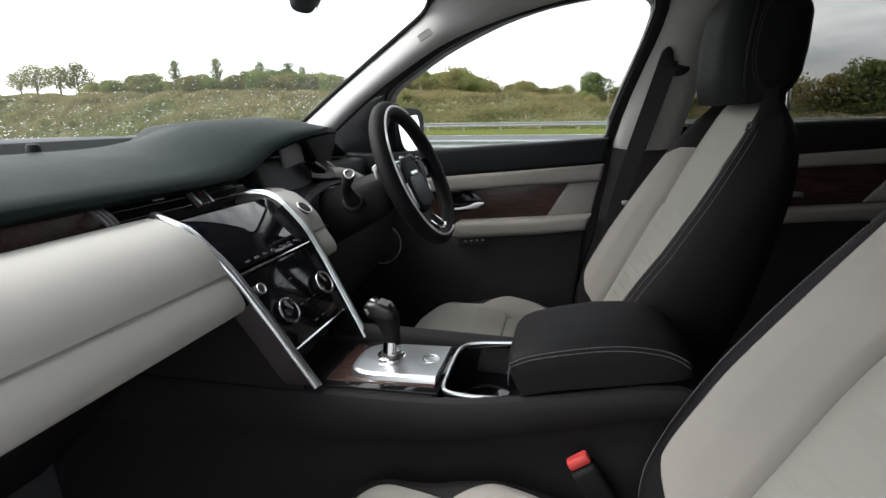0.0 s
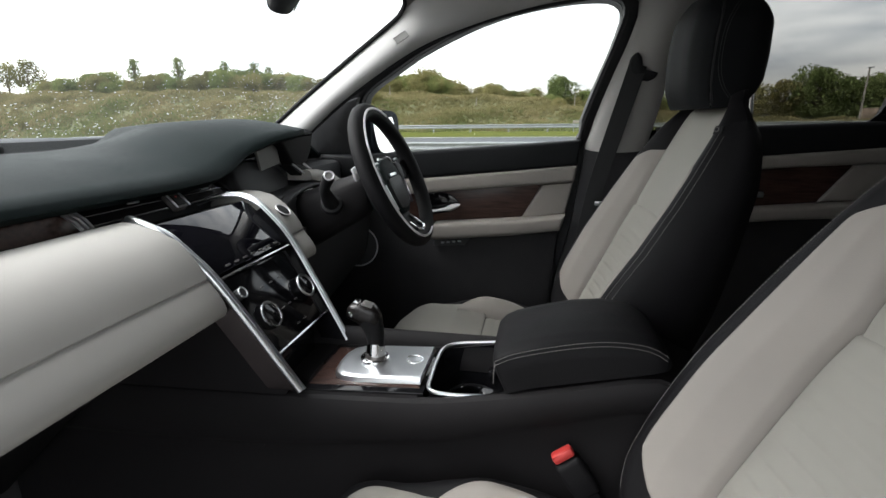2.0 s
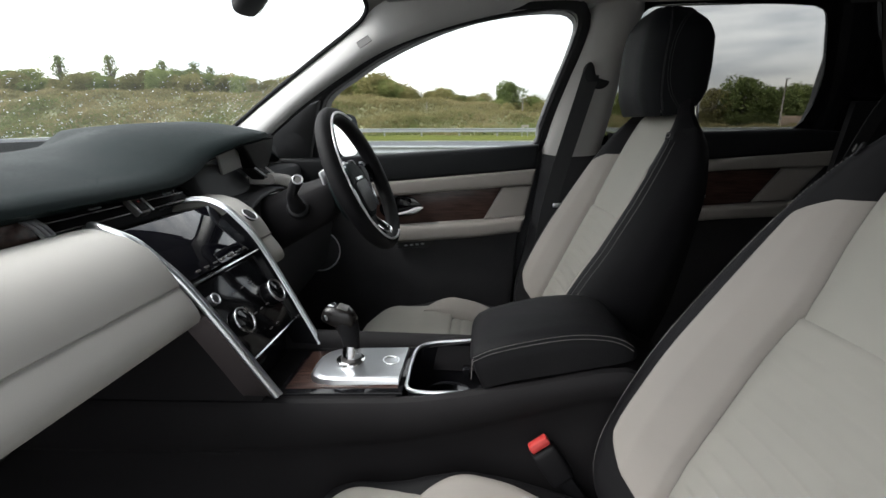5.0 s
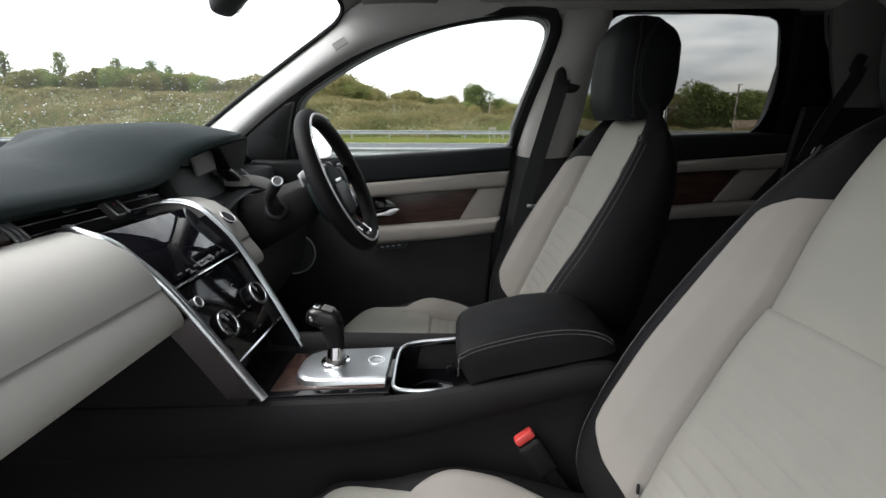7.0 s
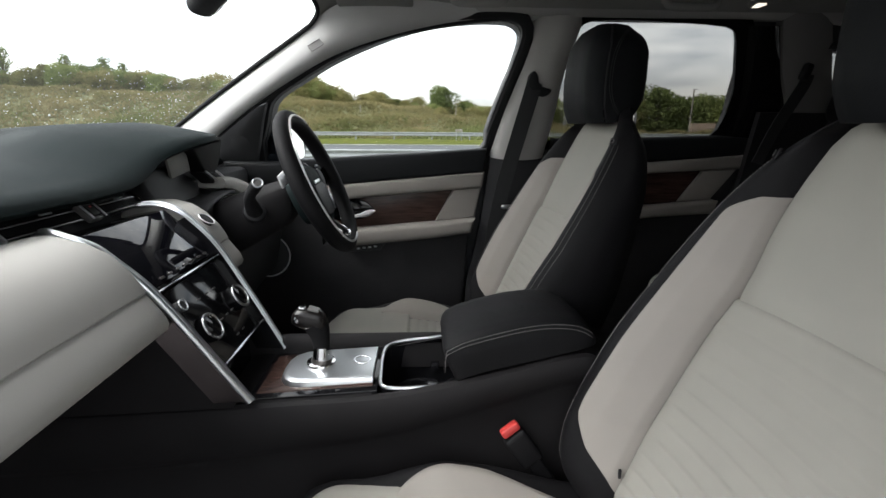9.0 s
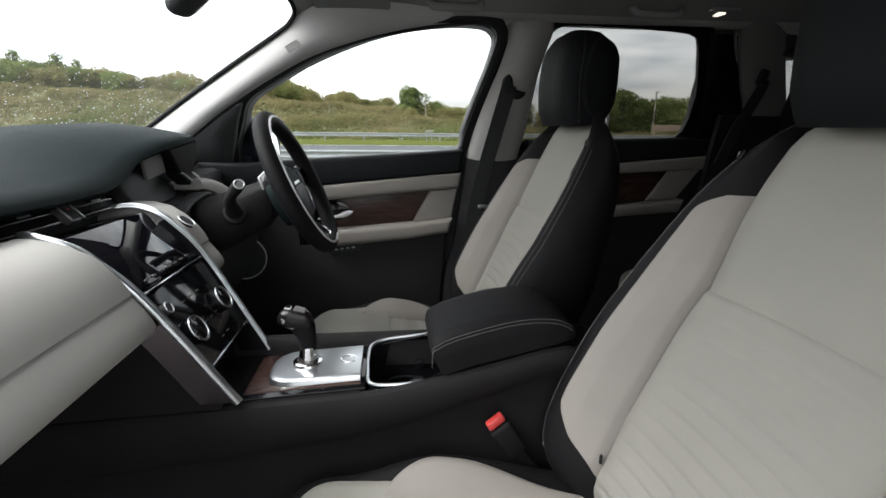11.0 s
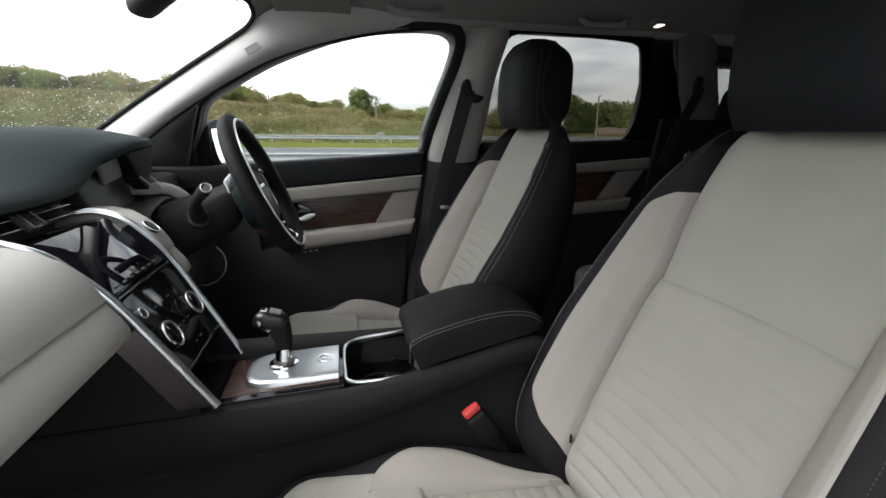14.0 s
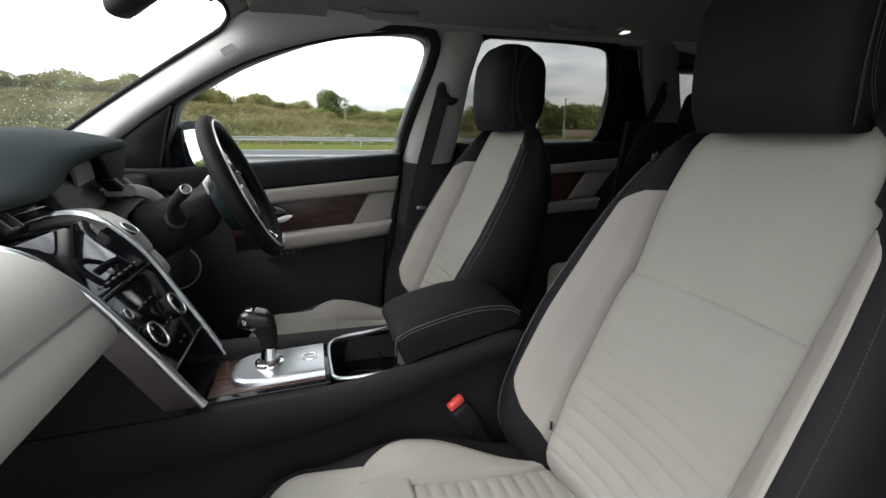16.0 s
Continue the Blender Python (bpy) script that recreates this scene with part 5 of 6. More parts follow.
        part("stitching", sti, M_STITCH if sd > 0 else M_THREAD, st, "grey thread along the bolster")
    # stud at the inner bolster root, loop tag at the shoulder
    part("stud", box(B(), P(0.124, back_y(0.783) + 0.014, 0.783), (0.004, 0.004, 0.014), 0.0015, 2), M_RUBBER, st)
    s, r, o, h, t = sec(1.192, 1)
    tq = P(r + 0.007, back_y(1.192) + h + 0.0005, 1.192)
    tg = part("seat_tag", box(B(), tq, (0.014, 0.003, 0.014), 0.001, 1, pose(0, 0, 0, 24, 0, -40 * m)), M_RUBBER, st, "small black fabric tag")
    part("tag_mark", hoop(B(), tq + Vector((0.001 * m, 0.0035, 0.001)), (0.6 * m, 0.7, 0.3), 0.0036, 0.0007, 14, 5), M_STITCH, tg)

    # cushion
    def cz(sx, y):
        a = abs(sx)
        front = max(0.0, (y - 0.255) / 0.085)
        z = 0.7175 - 0.035 * ((0.08 - y) + math.sqrt((0.08 - y) ** 2 + 0.0025)) + 0.017 * max(0.0, min(1.0, (y - 0.02) / 0.16)) ** 1.5
        z -= 0.040 * min(1, front) ** 1.8
        bol = max(0.0, min(1.0, (0.20 - y) / 0.10, (y + 0.10) / 0.17))
        bol = bol * bol * (3 - 2 * bol)
        if a > 0.13:
            z += 0.027 * bol * math.sin(min(1, (a - 0.13) / 0.055) * math.pi / 2)
        z -= 0.010 * max(0.0, min(1.0, (y - 0.17) / 0.06)) * (a / 0.19) ** 2
        if a > 0.195:
            z -= 0.08 * ((a - 0.195) / 0.033) ** 2
        return z
    ys = [-0.20 + 0.00375 * i for i in range(144)]

    def strip(us, y0, y1, width=None, rib=False, lift=0.0, tuck=0.004):
        """A sewn panel of the cushion from y0 to y1; width scales it about its first edge (or the middle)."""
        bm = B()
        rows = []
        for y in ys:
            if y0 - 1e-6 <= y <= y1 + 1e-6:
                g = 0.0
                if rib:
                    f = ((y + 0.2) / 0.0226) % 1.0
                    g = -0.0020 * math.exp(-((f - 0.5) / 0.15) ** 2)
                k_y = width(y) if width else 1.0
                origin = us[0] if us[0] * us[-1] > 0 else 0.0
                us_y = [origin + (u - origin) * k_y for u in us]
                rows.append([P(u, y, cz(u, y) + g + lift - (tuck if k in (0, len(us) - 1) else 0) - (0.002 if not rows else 0)) for k, u in enumerate(us_y)])
        sheet(bm, rows)
        return bm
    part("seat_panel", strip([-0.13 + 0.02 * k for k in range(14)], -0.2, 0.109, rib=True), M_CLOTH, st, "pale leather seat middle with fine channels", 80)

    def front_width(y):
        return soft([(0.10, 0.133), (0.14, 0.151), (0.18, 0.169), (0.21, 0.180), (0.24, 0.187), (0.28, 0.187), (0.300, 0.174), (0.316, 0.152), (0.34, 0.120)], y, 0.012)
    wide = [-1.0, -0.97, -0.89, -0.72, -0.53, -0.2, 0.2, 0.53, 0.72, 0.89, 0.97, 1.0]
    part("front_panel", strip(wide, 0.106, 0.34, front_width, lift=0.003, tuck=0.005), M_CLOTH, st, "smooth pale leather seat front", 80)
    bm = B()
    sheet(bm, [[P(u * front_width(0.332), 0.332 + oy, cz(u * front_width(0.332), 0.332) + 0.004 + oz) for u in wide] for oy, oz in ((0.0, 0.0), (0.008, -0.012), (0.010, -0.03), (0.004, -0.06), (-0.01, -0.09))])
    part("front_lip", bm, M_CLOTH, st, "", 80)

    def bolster_width(y):
        nose = max(0.0, min(1.0, (y - 0.112) / 0.070))
        return soft([(-0.13, 0.04), (-0.02, 0.58), (0.05, 0.93), (0.10, 1.0), (0.2, 1.0)], y, 0.03) * math.sqrt(max(0.001, 1 - nose ** 2))

    def side_width(y):
        return lerp([(0.24, 1.0), (0.28, 0.90), (0.305, 0.70), (0.325, 0.40)], y)
    for sd in (-1, 1):
        part("pale_bolster", strip([sd * u for u in (0.128, 0.134, 0.146, 0.160, 0.176, 0.186, 0.192)], -0.16, 0.1825, bolster_width, lift=0.006, tuck=0.010), M_BOLSTER, st, "warm pale leather seat bolster", 80)
        bm = B()
        rows = []
        for y in ys:
            if y < 0.325:
                k = side_width(y)
                us_y = [0.132 + (u - 0.132) * k for u in (0.132, 0.15, 0.17, 0.184, 0.19, 0.195, 0.20, 0.206, 0.212, 0.218, 0.224, 0.228)]
                rows.append([P(sd * u, y, cz(u, y) - (0.012 if u < 0.16 else 0.005 if u < 0.18 else 0.0)) for u in us_y] + [P(sd * (us_y[-1] + 0.002), y, cz(us_y[-1], y) - 0.05), P(sd * (us_y[-1] - 0.002), y, 0.50)])
        sheet(bm, rows)
        part("seat_side", bm, M_BLACKLEATHER, st, "black leather seat side", 70)
    part("base", box(B(), P(0, 0.06, 0.53), (0.44, 0.46, 0.16), 0.03), M_PLASTIC, st)
    part("seat_rail", box(B(), P(0.19, 0.04, 0.45), (0.04, 0.52, 0.05), 0.006), M_PLASTIC, st)
    part("seat_rail", box(B(), P(-0.19, 0.04, 0.45), (0.04, 0.52, 0.05), 0.006), M_PLASTIC, st)

    # headrest
    HY = -0.240 + hdy
    def hs(z):
        t = (z - 1.226) / (1.414 - 1.226)
        w = 0.099 * (1 - 0.03 * (1 - t)) * (1 - 0.32 * max(0, (t - 0.72) / 0.28) ** 2)
        fy = HY + 0.010 - 0.008 * t + 0.010 * math.sin(t * math.pi)
        by = HY - 0.112 - 0.002 * t
        e = min(1, 0.15 + t / 0.22) ** 0.5 * (1 if t < 0.80 else (1 - ((t - 0.80) / 0.20) ** 2 * 0.8))
        return w, fy, by, e
    bmf, bmb = B(), B()
    rf, rb = [], []
    for i in range(25):
        z = 1.226 + (1.414 - 1.226) * i / 24
        w, fy, by, e = hs(z)
        cy = (fy + by) / 2
        d = (fy - by) / 2 * (0.75 + 0.25 * e)
        w *= 0.93 + 0.07 * e
        t = i / 24
        swell = lerp([(0, 0.74), (0.08, 0.86), (0.22, 0.96), (0.45, 1.0), (0.75, 0.97), (0.90, 0.88), (1.0, 0.74)], t)

        def q(u, v):
            back = max(0.0, -v)
            return P(u * w, cy + d * (v if v > 0 else v * swell), z - 0.018 * back ** 1.5 * t ** 3 + 0.012 * back * (1 - t) ** 3)
        rf.append([q(-1.0, 0.52), q(-0.98, 0.72), q(-0.90, 0.90), q(-0.70, 0.98), q(-0.35, 1.0), q(0, 1.0), q(0.35, 1.0), q(0.70, 0.98), q(0.90, 0.90), q(0.98, 0.72), q(1.0, 0.52)])
        rb.append([q(1.0, 0.49), q(1.01, 0.30), q(1.0, -0.3), q(0.95, -0.75), q(0.75, -0.95), q(0.3, -1.0), q(0, -1.0), q(-0.3, -1.0), q(-0.75, -0.95), q(-0.95, -0.75), q(-1.0, -0.3), q(-1.01, 0.30), q(-1.0, 0.49)])
    sheet(bmf, rf)
    bmf.faces.new([bmf.verts.new(v) for v in rf[-1]])
    bmf.faces.new([bmf.verts.new(v) for v in rf[0]])
    hr = part("headrest", bmf, M_HEADREST, st, "black leather headrest", 60)
    sheet(bmb, rb)
    bmb.faces.new([bmb.verts.new(v) for v in rb[-1]])
    bmb.faces.new([bmb.verts.new(v) for v in rb[0]])
    part("headrest_shell", bmb, M_HEADREST, hr, "", 60)
    for sd in (-1, 1):
        k = 10 if sd > 0 else 0
        part("headrest_piping", tube(B(), [r[k] + Vector((m * sd * 0.0005, -0.003, 0)) for r in rf[1:-1]], 0.0018, 6), M_RUBBER, hr)
        sti = B()
        for gap in (0.0, 0.0045):
            line = [r[k] + Vector((m * sd * 0.0018, -0.010 - gap - 0.026 * abs(2 * i / 22 - 1) ** 3, 0)) for i, r in enumerate(rf[1:-1])]
            for a, b in zip(line, line[1:]):
                for h in (0.0, 0.5):
                    tube(sti, [a.lerp(b, h), a.lerp(b, h + 0.38)], 0.0005, 4)
        part("headrest_stitching", sti, M_THREAD, hr)
        part("headrest_post", tube(B(), [P(sd * 0.074, -0.334 + hdy, 1.18), P(sd * 0.074, -0.326 + hdy, 1.30)], 0.006, 10), M_CHROME, st, "chrome post")
    return st


seat("front_seat", -0.33, 1, "pale leather front passenger seat with black leather sides", hdy=-0.030)
seat("front_seat", 0.33, -1, "pale leather driver's seat with black leather sides", 0.067, 0.004, -0.025, 0.018)

# ---- buckles and belts ----
def buckle(x, y, z, m, label):
    b = thing("seat_belt_buckle", (x, y, z - 0.16), label, "seat belt buckle")
    tilt = pose(0, 0, 0, -34, 6 * m, 6)
    part("housing", box(B(), (x, y - 0.020, z - 0.031), (0.026, 0.036, 0.058), 0.007, 3, tilt), M_BLACKLEATHER, b)
    part("red_button", box(B(), (x, y, z), (0.016, 0.030, 0.013), 0.004, 2, tilt), M_RED, b, "red release button")
    part("stem", box(B(), (x + 0.004, y - 0.072, z - 0.108), (0.016, 0.022, 0.17), 0.004, 2, tilt), M_BLACKLEATHER, b)
    return b


buckle(-0.116, 0.014, 0.789, 1, "black seat belt buckle with a red button beside the console")


def belt(name, pts, w, label):
    bm = B()
    path = smooth_path(pts, 6)
    rows = []
    for i, p in enumerate(path):
        t = (path[min(i + 1, len(path) - 1)] - path[max(i - 1, 0)]).normalized()
        side = t.cross(Vector((1, 0, 0.1))).normalized()
        o = t.cross(side).normalized() * 0.0012
        rows.append([p - side * w / 2 - o, p + side * w / 2 - o, p + side * w / 2 + o, p - side * w / 2 + o])
    capped(bm, rows)
    ob = thing(name, pts[-1], label, "seat belt")
    part("webbing", bm, M_BELT, ob, "", 60)
    return ob


bl = belt("seat_belt", [(0.675, -0.180, 1.345), (0.680, -0.172, 1.31), (0.695, -0.145, 1.20), (0.715, -0.11, 1.05), (0.725, -0.085, 0.90), (0.73, -0.07, 0.72)], 0.045, "black seat belt hanging from the pillar beside the driver's seat")
part("belt_guide", prism(B(), rounded([(-0.160, 1.350), (-0.166, 1.368), (-0.176, 1.374), (-0.187, 1.362), (-0.194, 1.338), (-0.214, 1.330), (-0.231, 1.326), (-0.226, 1.314), (-0.208, 1.306), (-0.172, 1.316)], 2), lambda y, z, t: Vector((0.672 - 0.3 * (z - 1.34) + t, y, z)), 0.022, 0.005), M_RUBBER, bl, "black plastic belt guide")
part("belt_tongue", box(B(), (0.705, -0.118, 0.985), (0.008, 0.030, 0.012), 0.003, 2), M_SATIN, bl, "metal tongue")
br = belt("seat_belt", [(0.648, -0.955, 1.372), (0.650, -0.950, 1.345), (0.653, -0.925, 1.29), (0.66, -0.895, 1.22), (0.67, -0.865, 1.12)], 0.036, "black rear seat belt hanging from the rear pillar")
part("belt_guide", box(B(), (0.645, -0.945, 1.378), (0.02, 0.026, 0.048), 0.008, 3, pose(0, 0, 0, 18, 0, 0)), M_RUBBER, br)

# ---- rear bench ----
rs = thing("bench_seat", (0.3, -0.95, 0.45), "black and pale leather rear bench seat", "car seat")
part("seat_cushion", box(B(), (0.12, -0.82, 0.680), (1.22, 0.46, 0.18), 0.045, 4), M_CLOTH, rs, "pale leather bench cushion")
part("backrest", box(B(), (0.10, -1.08, 1.0), (1.24, 0.16, 0.58), 0.05, 4, pose(0, 0, 0, 18, 0, 0)), M_BLACKLEATHER, rs, "black leather backrest")
for x in (0.55, -0.25):
    part("headrest", box(B(), (x, -1.09, 1.30), (0.25, 0.10, 0.14), 0.035, 4, pose(0, 0, 0, 14, 0, 0)), M_BLACKLEATHER, rs)

# ---- roof fittings ----
for y, g in ((-0.006, "grab handle"), (-0.555, "grab handle")):
    gh = thing("grab_handle", (0.59, y, 1.53), "light grey folded grab handle on the roof rail", "grab handle", "roof grab handles")
    part("grip", tube(B(), smooth_path([(0.600, y + 0.070, 1.552), (0.582, y + 0.066, 1.534), (0.574, y + 0.052, 1.523), (0.572, y, 1.5215), (0.574, y - 0.052, 1.523), (0.582, y - 0.066, 1.534), (0.600, y - 0.070, 1.552)], 5), 0.0105, 10), M_LINER, gh)
    for s in (-1, 1):
        part("mount", box(B(), (0.596, y + s * 0.070, 1.550), (0.040, 0.03, 0.020), 0.006), M_LINER, gh)
dl = thing("roof_lamp", (0.60, -0.80, 1.55), "small clear rear roof lamp with bright reflector", "lamp")
part("bezel", box(B(), (0.60, -0.745, 1.543), (0.075, 0.085, 0.012), 0.005), M_LINER, dl)
part("lens", box(B(), (0.60, -0.745, 1.536), (0.034, 0.022, 0.008), 0.003), M_LAMP, dl)
sv = thing("sun_visor", (0.36, 0.36, 1.55), "grey folded sun visor above the driver", "sun visor")
part("panel", box(B(), (0.425, 0.255, 1.5500), (0.44, 0.19, 0.013), 0.006, 3, pose(0, 0, 0, -3, 9.5, 0)), M_LINER, sv)


# ---- outside: bonnet and wipers ----
bon = thing("bonnet", (0, 1.6, 0.9), "dark glossy car bonnet beyond the windscreen", "car bonnet")
bm = B()
sheet(bm, [[Vector((x, y, z - 0.03 * abs(x / 0.88) ** 5)) for x in [-0.88 + 0.08 * k for k in range(23)]] for y, z in ((1.205, 1.14), (1.206, 1.178), (1.22, 1.1815), (1.4, 1.182), (1.6, 1.181), (1.85, 1.177), (1.95, 1.165), (2.05, 1.02), (2.08, 0.6))])
part("panel", bm, M_PAINT, bon, "", 60)
part("rubber_seal", box(B(), (0, 1.198, 1.158), (1.70, 0.010, 0.044), 0.003, 2), M_RUBBER, bon, "black rubber seal")
cowl = thing("cowl", (0, 1.1, 1.1), "black plastic cowl at the foot of the windscreen", "cowl")
bm = B()
sheet(bm, [[Vector((x, y, z)) for x in (-0.85, -0.4, 0.0, 0.4, 0.85)] for y, z in ((0.90, 1.10), (1.06, 1.135), (1.16, 1.138), (1.20, 1.10))])
part("panel", bm, M_PLASTIC, cowl)
wp = thing("wiper", (0.0, 1.10, 1.12), "black windscreen wiper resting at the foot of the glass", "wiper")
part("blade", tube(B(), [(-0.35, 1.115, 1.150), (0.0, 1.150, 1.152), (0.30, 1.135, 1.156)], 0.008, 6), M_RUBBER, wp)
sn = thing("dash_sensor", (-0.03, 0.93, 1.16), "small black sensor dome on the dashboard top", "sensor")
part("dome", disc(B(), (-0.035, 0.93, 1.172), (0, 0, 1), 0.011, 0.014, 20, 0.006), M_RUBBER, sn)


# rain on the outside of the windscreen
def wind_point(u, v):
    i, j = min(int(v * 8), 7), min(int(u * 20), 19)
    a, b = v * 8 - i, u * 20 - j
    p = (WIND_ROWS[i][j] * (1 - b) + WIND_ROWS[i][j + 1] * b) * (1 - a) + (WIND_ROWS[i + 1][j] * (1 - b) + WIND_ROWS[i + 1][j + 1] * b) * a
    n = (WIND_ROWS[i][j + 1] - WIND_ROWS[i][j]).cross(WIND_ROWS[i + 1][j] - WIND_ROWS[i][j]).normalized()
    return p, n if n.y > 0 else -n


rng = random.Random(5)
verts, faces = [], []
for k in range(1500):
    u, v = rng.uniform(0.45, 1.0), 0.09 + 0.91 * rng.random() ** 1.5
    p, nrm = wind_point(u, v)
    r = rng.choice((0.0005, 0.0006, 0.0008, 0.0010, 0.0012))
    q = nrm.to_track_quat("Z", "Y").to_matrix()
    base = len(verts)
    sq = rng.uniform(0.3, 0.6)
    for rr, h in ((1.0, 0.0), (0.8, 0.45), (0.4, 0.75)):
        for a in range(7):
            verts.append(p + nrm * 0.001 + q @ Vector((rr * r * 2.1 * math.cos(a * 0.8976), rr * r * sq * 1.1 * math.sin(a * 0.8976), h * r)))
    verts.append(p + nrm * (0.001 + 0.85 * r))
    for ring in (0, 7):
        for a in range(7):
            b = (a + 1) % 7
            faces.append((base + ring + a, base + ring + b, base + ring + 7 + b, base + ring + 7 + a))
    for a in range(7):
        faces.append((base + 14 + a, base + 14 + (a + 1) % 7, base + 21))
    faces.append(tuple(base + a for a in reversed(range(7))))
me = bpy.data.meshes.new("rain_drops")
me.from_pydata(verts, [], faces)
me.materials.append(M_WATER)
for pl in me.polygons:
    pl.use_smooth = True
rain = new("rain_drops", me)
tagged(rain, "rain drops scattered over the windscreen, coloured white for refracted sky", "rain drops", kind="stuff")


# ---- outside: ground, road, bank ----
def bank_h(y):
    """Height of the crest of the bank along the road."""
    return lerp([(-400, 0.0), (-60, 0.1), (-30, 0.3), (-18, 0.8), (-10, 1.5), (-4, 2.4), (1, 3.0), (7, 3.4), (14, 4.1), (21, 4.2), (32, 4.6), (46, 4.9), (66, 5.1), (85, 5.4), (400, 5.6)], y) + 0.12 * math.sin(y * 0.31) + 0.10 * math.sin(y * 0.83 + 1)


def ground_z(x, y):
    z = lerp([(-60, 0.0), (6, 0.0), (15, -0.33), (17, -0.35), (19, -0.33), (34, -0.02), (38, 0.12), (41, 0.16)], x)
    fall = 0.030 * max(0.0, min(70.0, y - 18.0)) * max(0.0, min(1.0, (x - 12.0) / 10.0))
    z -= fall
    if x > 41:
        t = min(1.0, (x - 41) / 16.0)
        z += (bank_h(y) + fall) * (t * t * (3 - 2 * t)) + (0.22 * math.sin(x * 0.9 + y * 0.35) + 0.16 * math.sin(y * 0.9 - x * 0.4)) * min(1, (x - 41) / 4)
    return z


bm = B()
gx = [-3000, -600, -120, -40, -12, 0, 6, 10, 15, 17, 18.9] + [19, 26, 34] + [34.1, 36, 38, 40, 41] + [42 + 1.0 * k for k in range(18)] + [62, 66, 72, 80, 100, 160, 400, 1000, 3000]
gy = [-3000, -1000, -400, -200, -120, -90] + [-70 + 2.5 * k for k in range(85)] + [150, 170, 200, 300, 500, 1000, 3000]
sheet(bm, [[Vector((x, y, ground_z(x, y))) for y in gy] for x in gx])
ground = part("ground", bm, M_BANK, None, sharp=80)
tagged(ground, "rough dry grass bank rising behind the road", "ground", kind="structure")
# out of view; made pale so that it reflects light into the cabin
bm = B()
sheet(bm, [[Vector((x, y, ground_z(x, y) + 0.02)) for y in gy[3:-3]] for x in (-30, -10, 0, 6, 10, 14)])
tagged(part("pavement", bm, M_BOUNCE, None), "wet grey tarmac under the parked car, unseen and paled to bounce light", "tarmac", kind="structure")
bm = B()
sheet(bm, [[Vector((x, y, ground_z(x, y) + 0.03)) for y in gy[2:-2]] for x in (19.5, 26, 34)])
tagged(part("road", bm, M_ASPHALT, None), "wet grey asphalt carriageway", "road", kind="structure")
bm = B()
sheet(bm, [[Vector((x, y, ground_z(x, y) + 0.04)) for y in gy[2:-2]] for x in (34.1, 36, 38, 40, 41.5)])
tagged(part("grass_verge", bm, M_VERGE, None), "mown green grass verge beside the road", "verge", kind="structure")
bm = B()
sheet(bm, [[Vector((x, y, ground_z(x, y) + 0.05)) for y in gy[2:-2]] for x in (33.4, 33.55)])
tagged(part("road_line", bm, mat("white_line", (0.6, 0.6, 0.58), 0.7, var=0.15, scale=2), None), "white edge line on the asphalt", "road marking", kind="structure")


def guardrail(x, step, y0, n, top, label, shift):
    g = thing("guardrail", (x, y0, ground_z(x, 0)), label, "guardrail")
    z = ground_z(x, 0)
    bm = B()
    prof = [(-0.02, -0.155), (-0.045, -0.12), (-0.045, -0.09), (0.0, -0.03), (0.0, 0.03), (-0.045, 0.09), (-0.045, 0.12), (-0.02, 0.155), (-0.014, 0.155), (-0.036, 0.11), (0.008, 0.03), (0.008, -0.03), (-0.036, -0.11), (-0.014, -0.155)]
    capped(bm, [[Vector((x - 0.05 + a, y, top - z + ground_z(x, y) - 0.155 + b)) for a, b in prof] for y in [y0 + k * step for k in range(n + 1)]])
    part("beam", bm, M_GALV, g, "corrugated galvanised beam", 20)
    pm = None
    for k in range(n):
        if pm is None:
            pm = part("post", box(B(), (0, 0, 0), (0.06, 0.11, top - z - 0.02 + 0.15), 0.006, 1), M_GALV, g)
            po = pm
        else:
            po = new("post", pm.data)
            po.parent = g
            po.matrix_parent_inverse = g.matrix_world.inverted()
        po.location = (x + 0.03, y0 + shift + k * step, (top - z) / 2 + ground_z(x, y0 + shift + k * step) - 0.06)
    return g


guardrail(17.0, 3.2, -60, 62, 0.43, "galvanised steel guardrail at the near side of the road", 1.0)
guardrail(40.0, 3.2, -60, 80, 0.83, "galvanised steel guardrail at the foot of the bank", 1.6)

# tufts of dry grass and green scrub on the bank
def tufts(name, seed, count, pick, low, high, wide, material, label):
    rng = random.Random(seed)
    verts, faces = [], []
    for k in range(count):
        x = 41.5 + 20 * rng.random() ** 0.8
        y = rng.uniform(-45, 130)
        wave = 3.5 * math.sin(y * 0.21) + 2.5 * math.sin(y * 0.53 + x * 0.3) + rng.gauss(0, 2.5)
        if pick(x + wave):
            continue
        z = ground_z(x, y)
        hgt = rng.uniform(low, high) * (1.4 if rng.random() < 0.06 else 1)
        for b in range(3):
            a = rng.uniform(0, 6.283)
            w = rng.uniform(wide * 0.4, wide)
            lx, ly = rng.uniform(-0.3, 0.3), rng.uniform(-0.4, 0.4)
            n0 = len(verts)
            verts += [(x + w * math.cos(a), y + w * math.sin(a), z - 0.05), (x - w * math.cos(a), y - w * math.sin(a), z - 0.05), (x + lx, y + ly, z + hgt * rng.uniform(0.6, 1))]
            faces.append((n0, n0 + 1, n0 + 2))
    me = bpy.data.meshes.new(name)
    me.from_pydata(verts, [], faces)
    me.materials.append(material)
    return tagged(new(name, me), label, "grass", kind="stuff")


tufts("dry_grass", 11, 85000, lambda v: v < 45.5, 0.15, 0.42, 0.13, M_STRAW, "tall dry straw-coloured grass covering the upper bank")
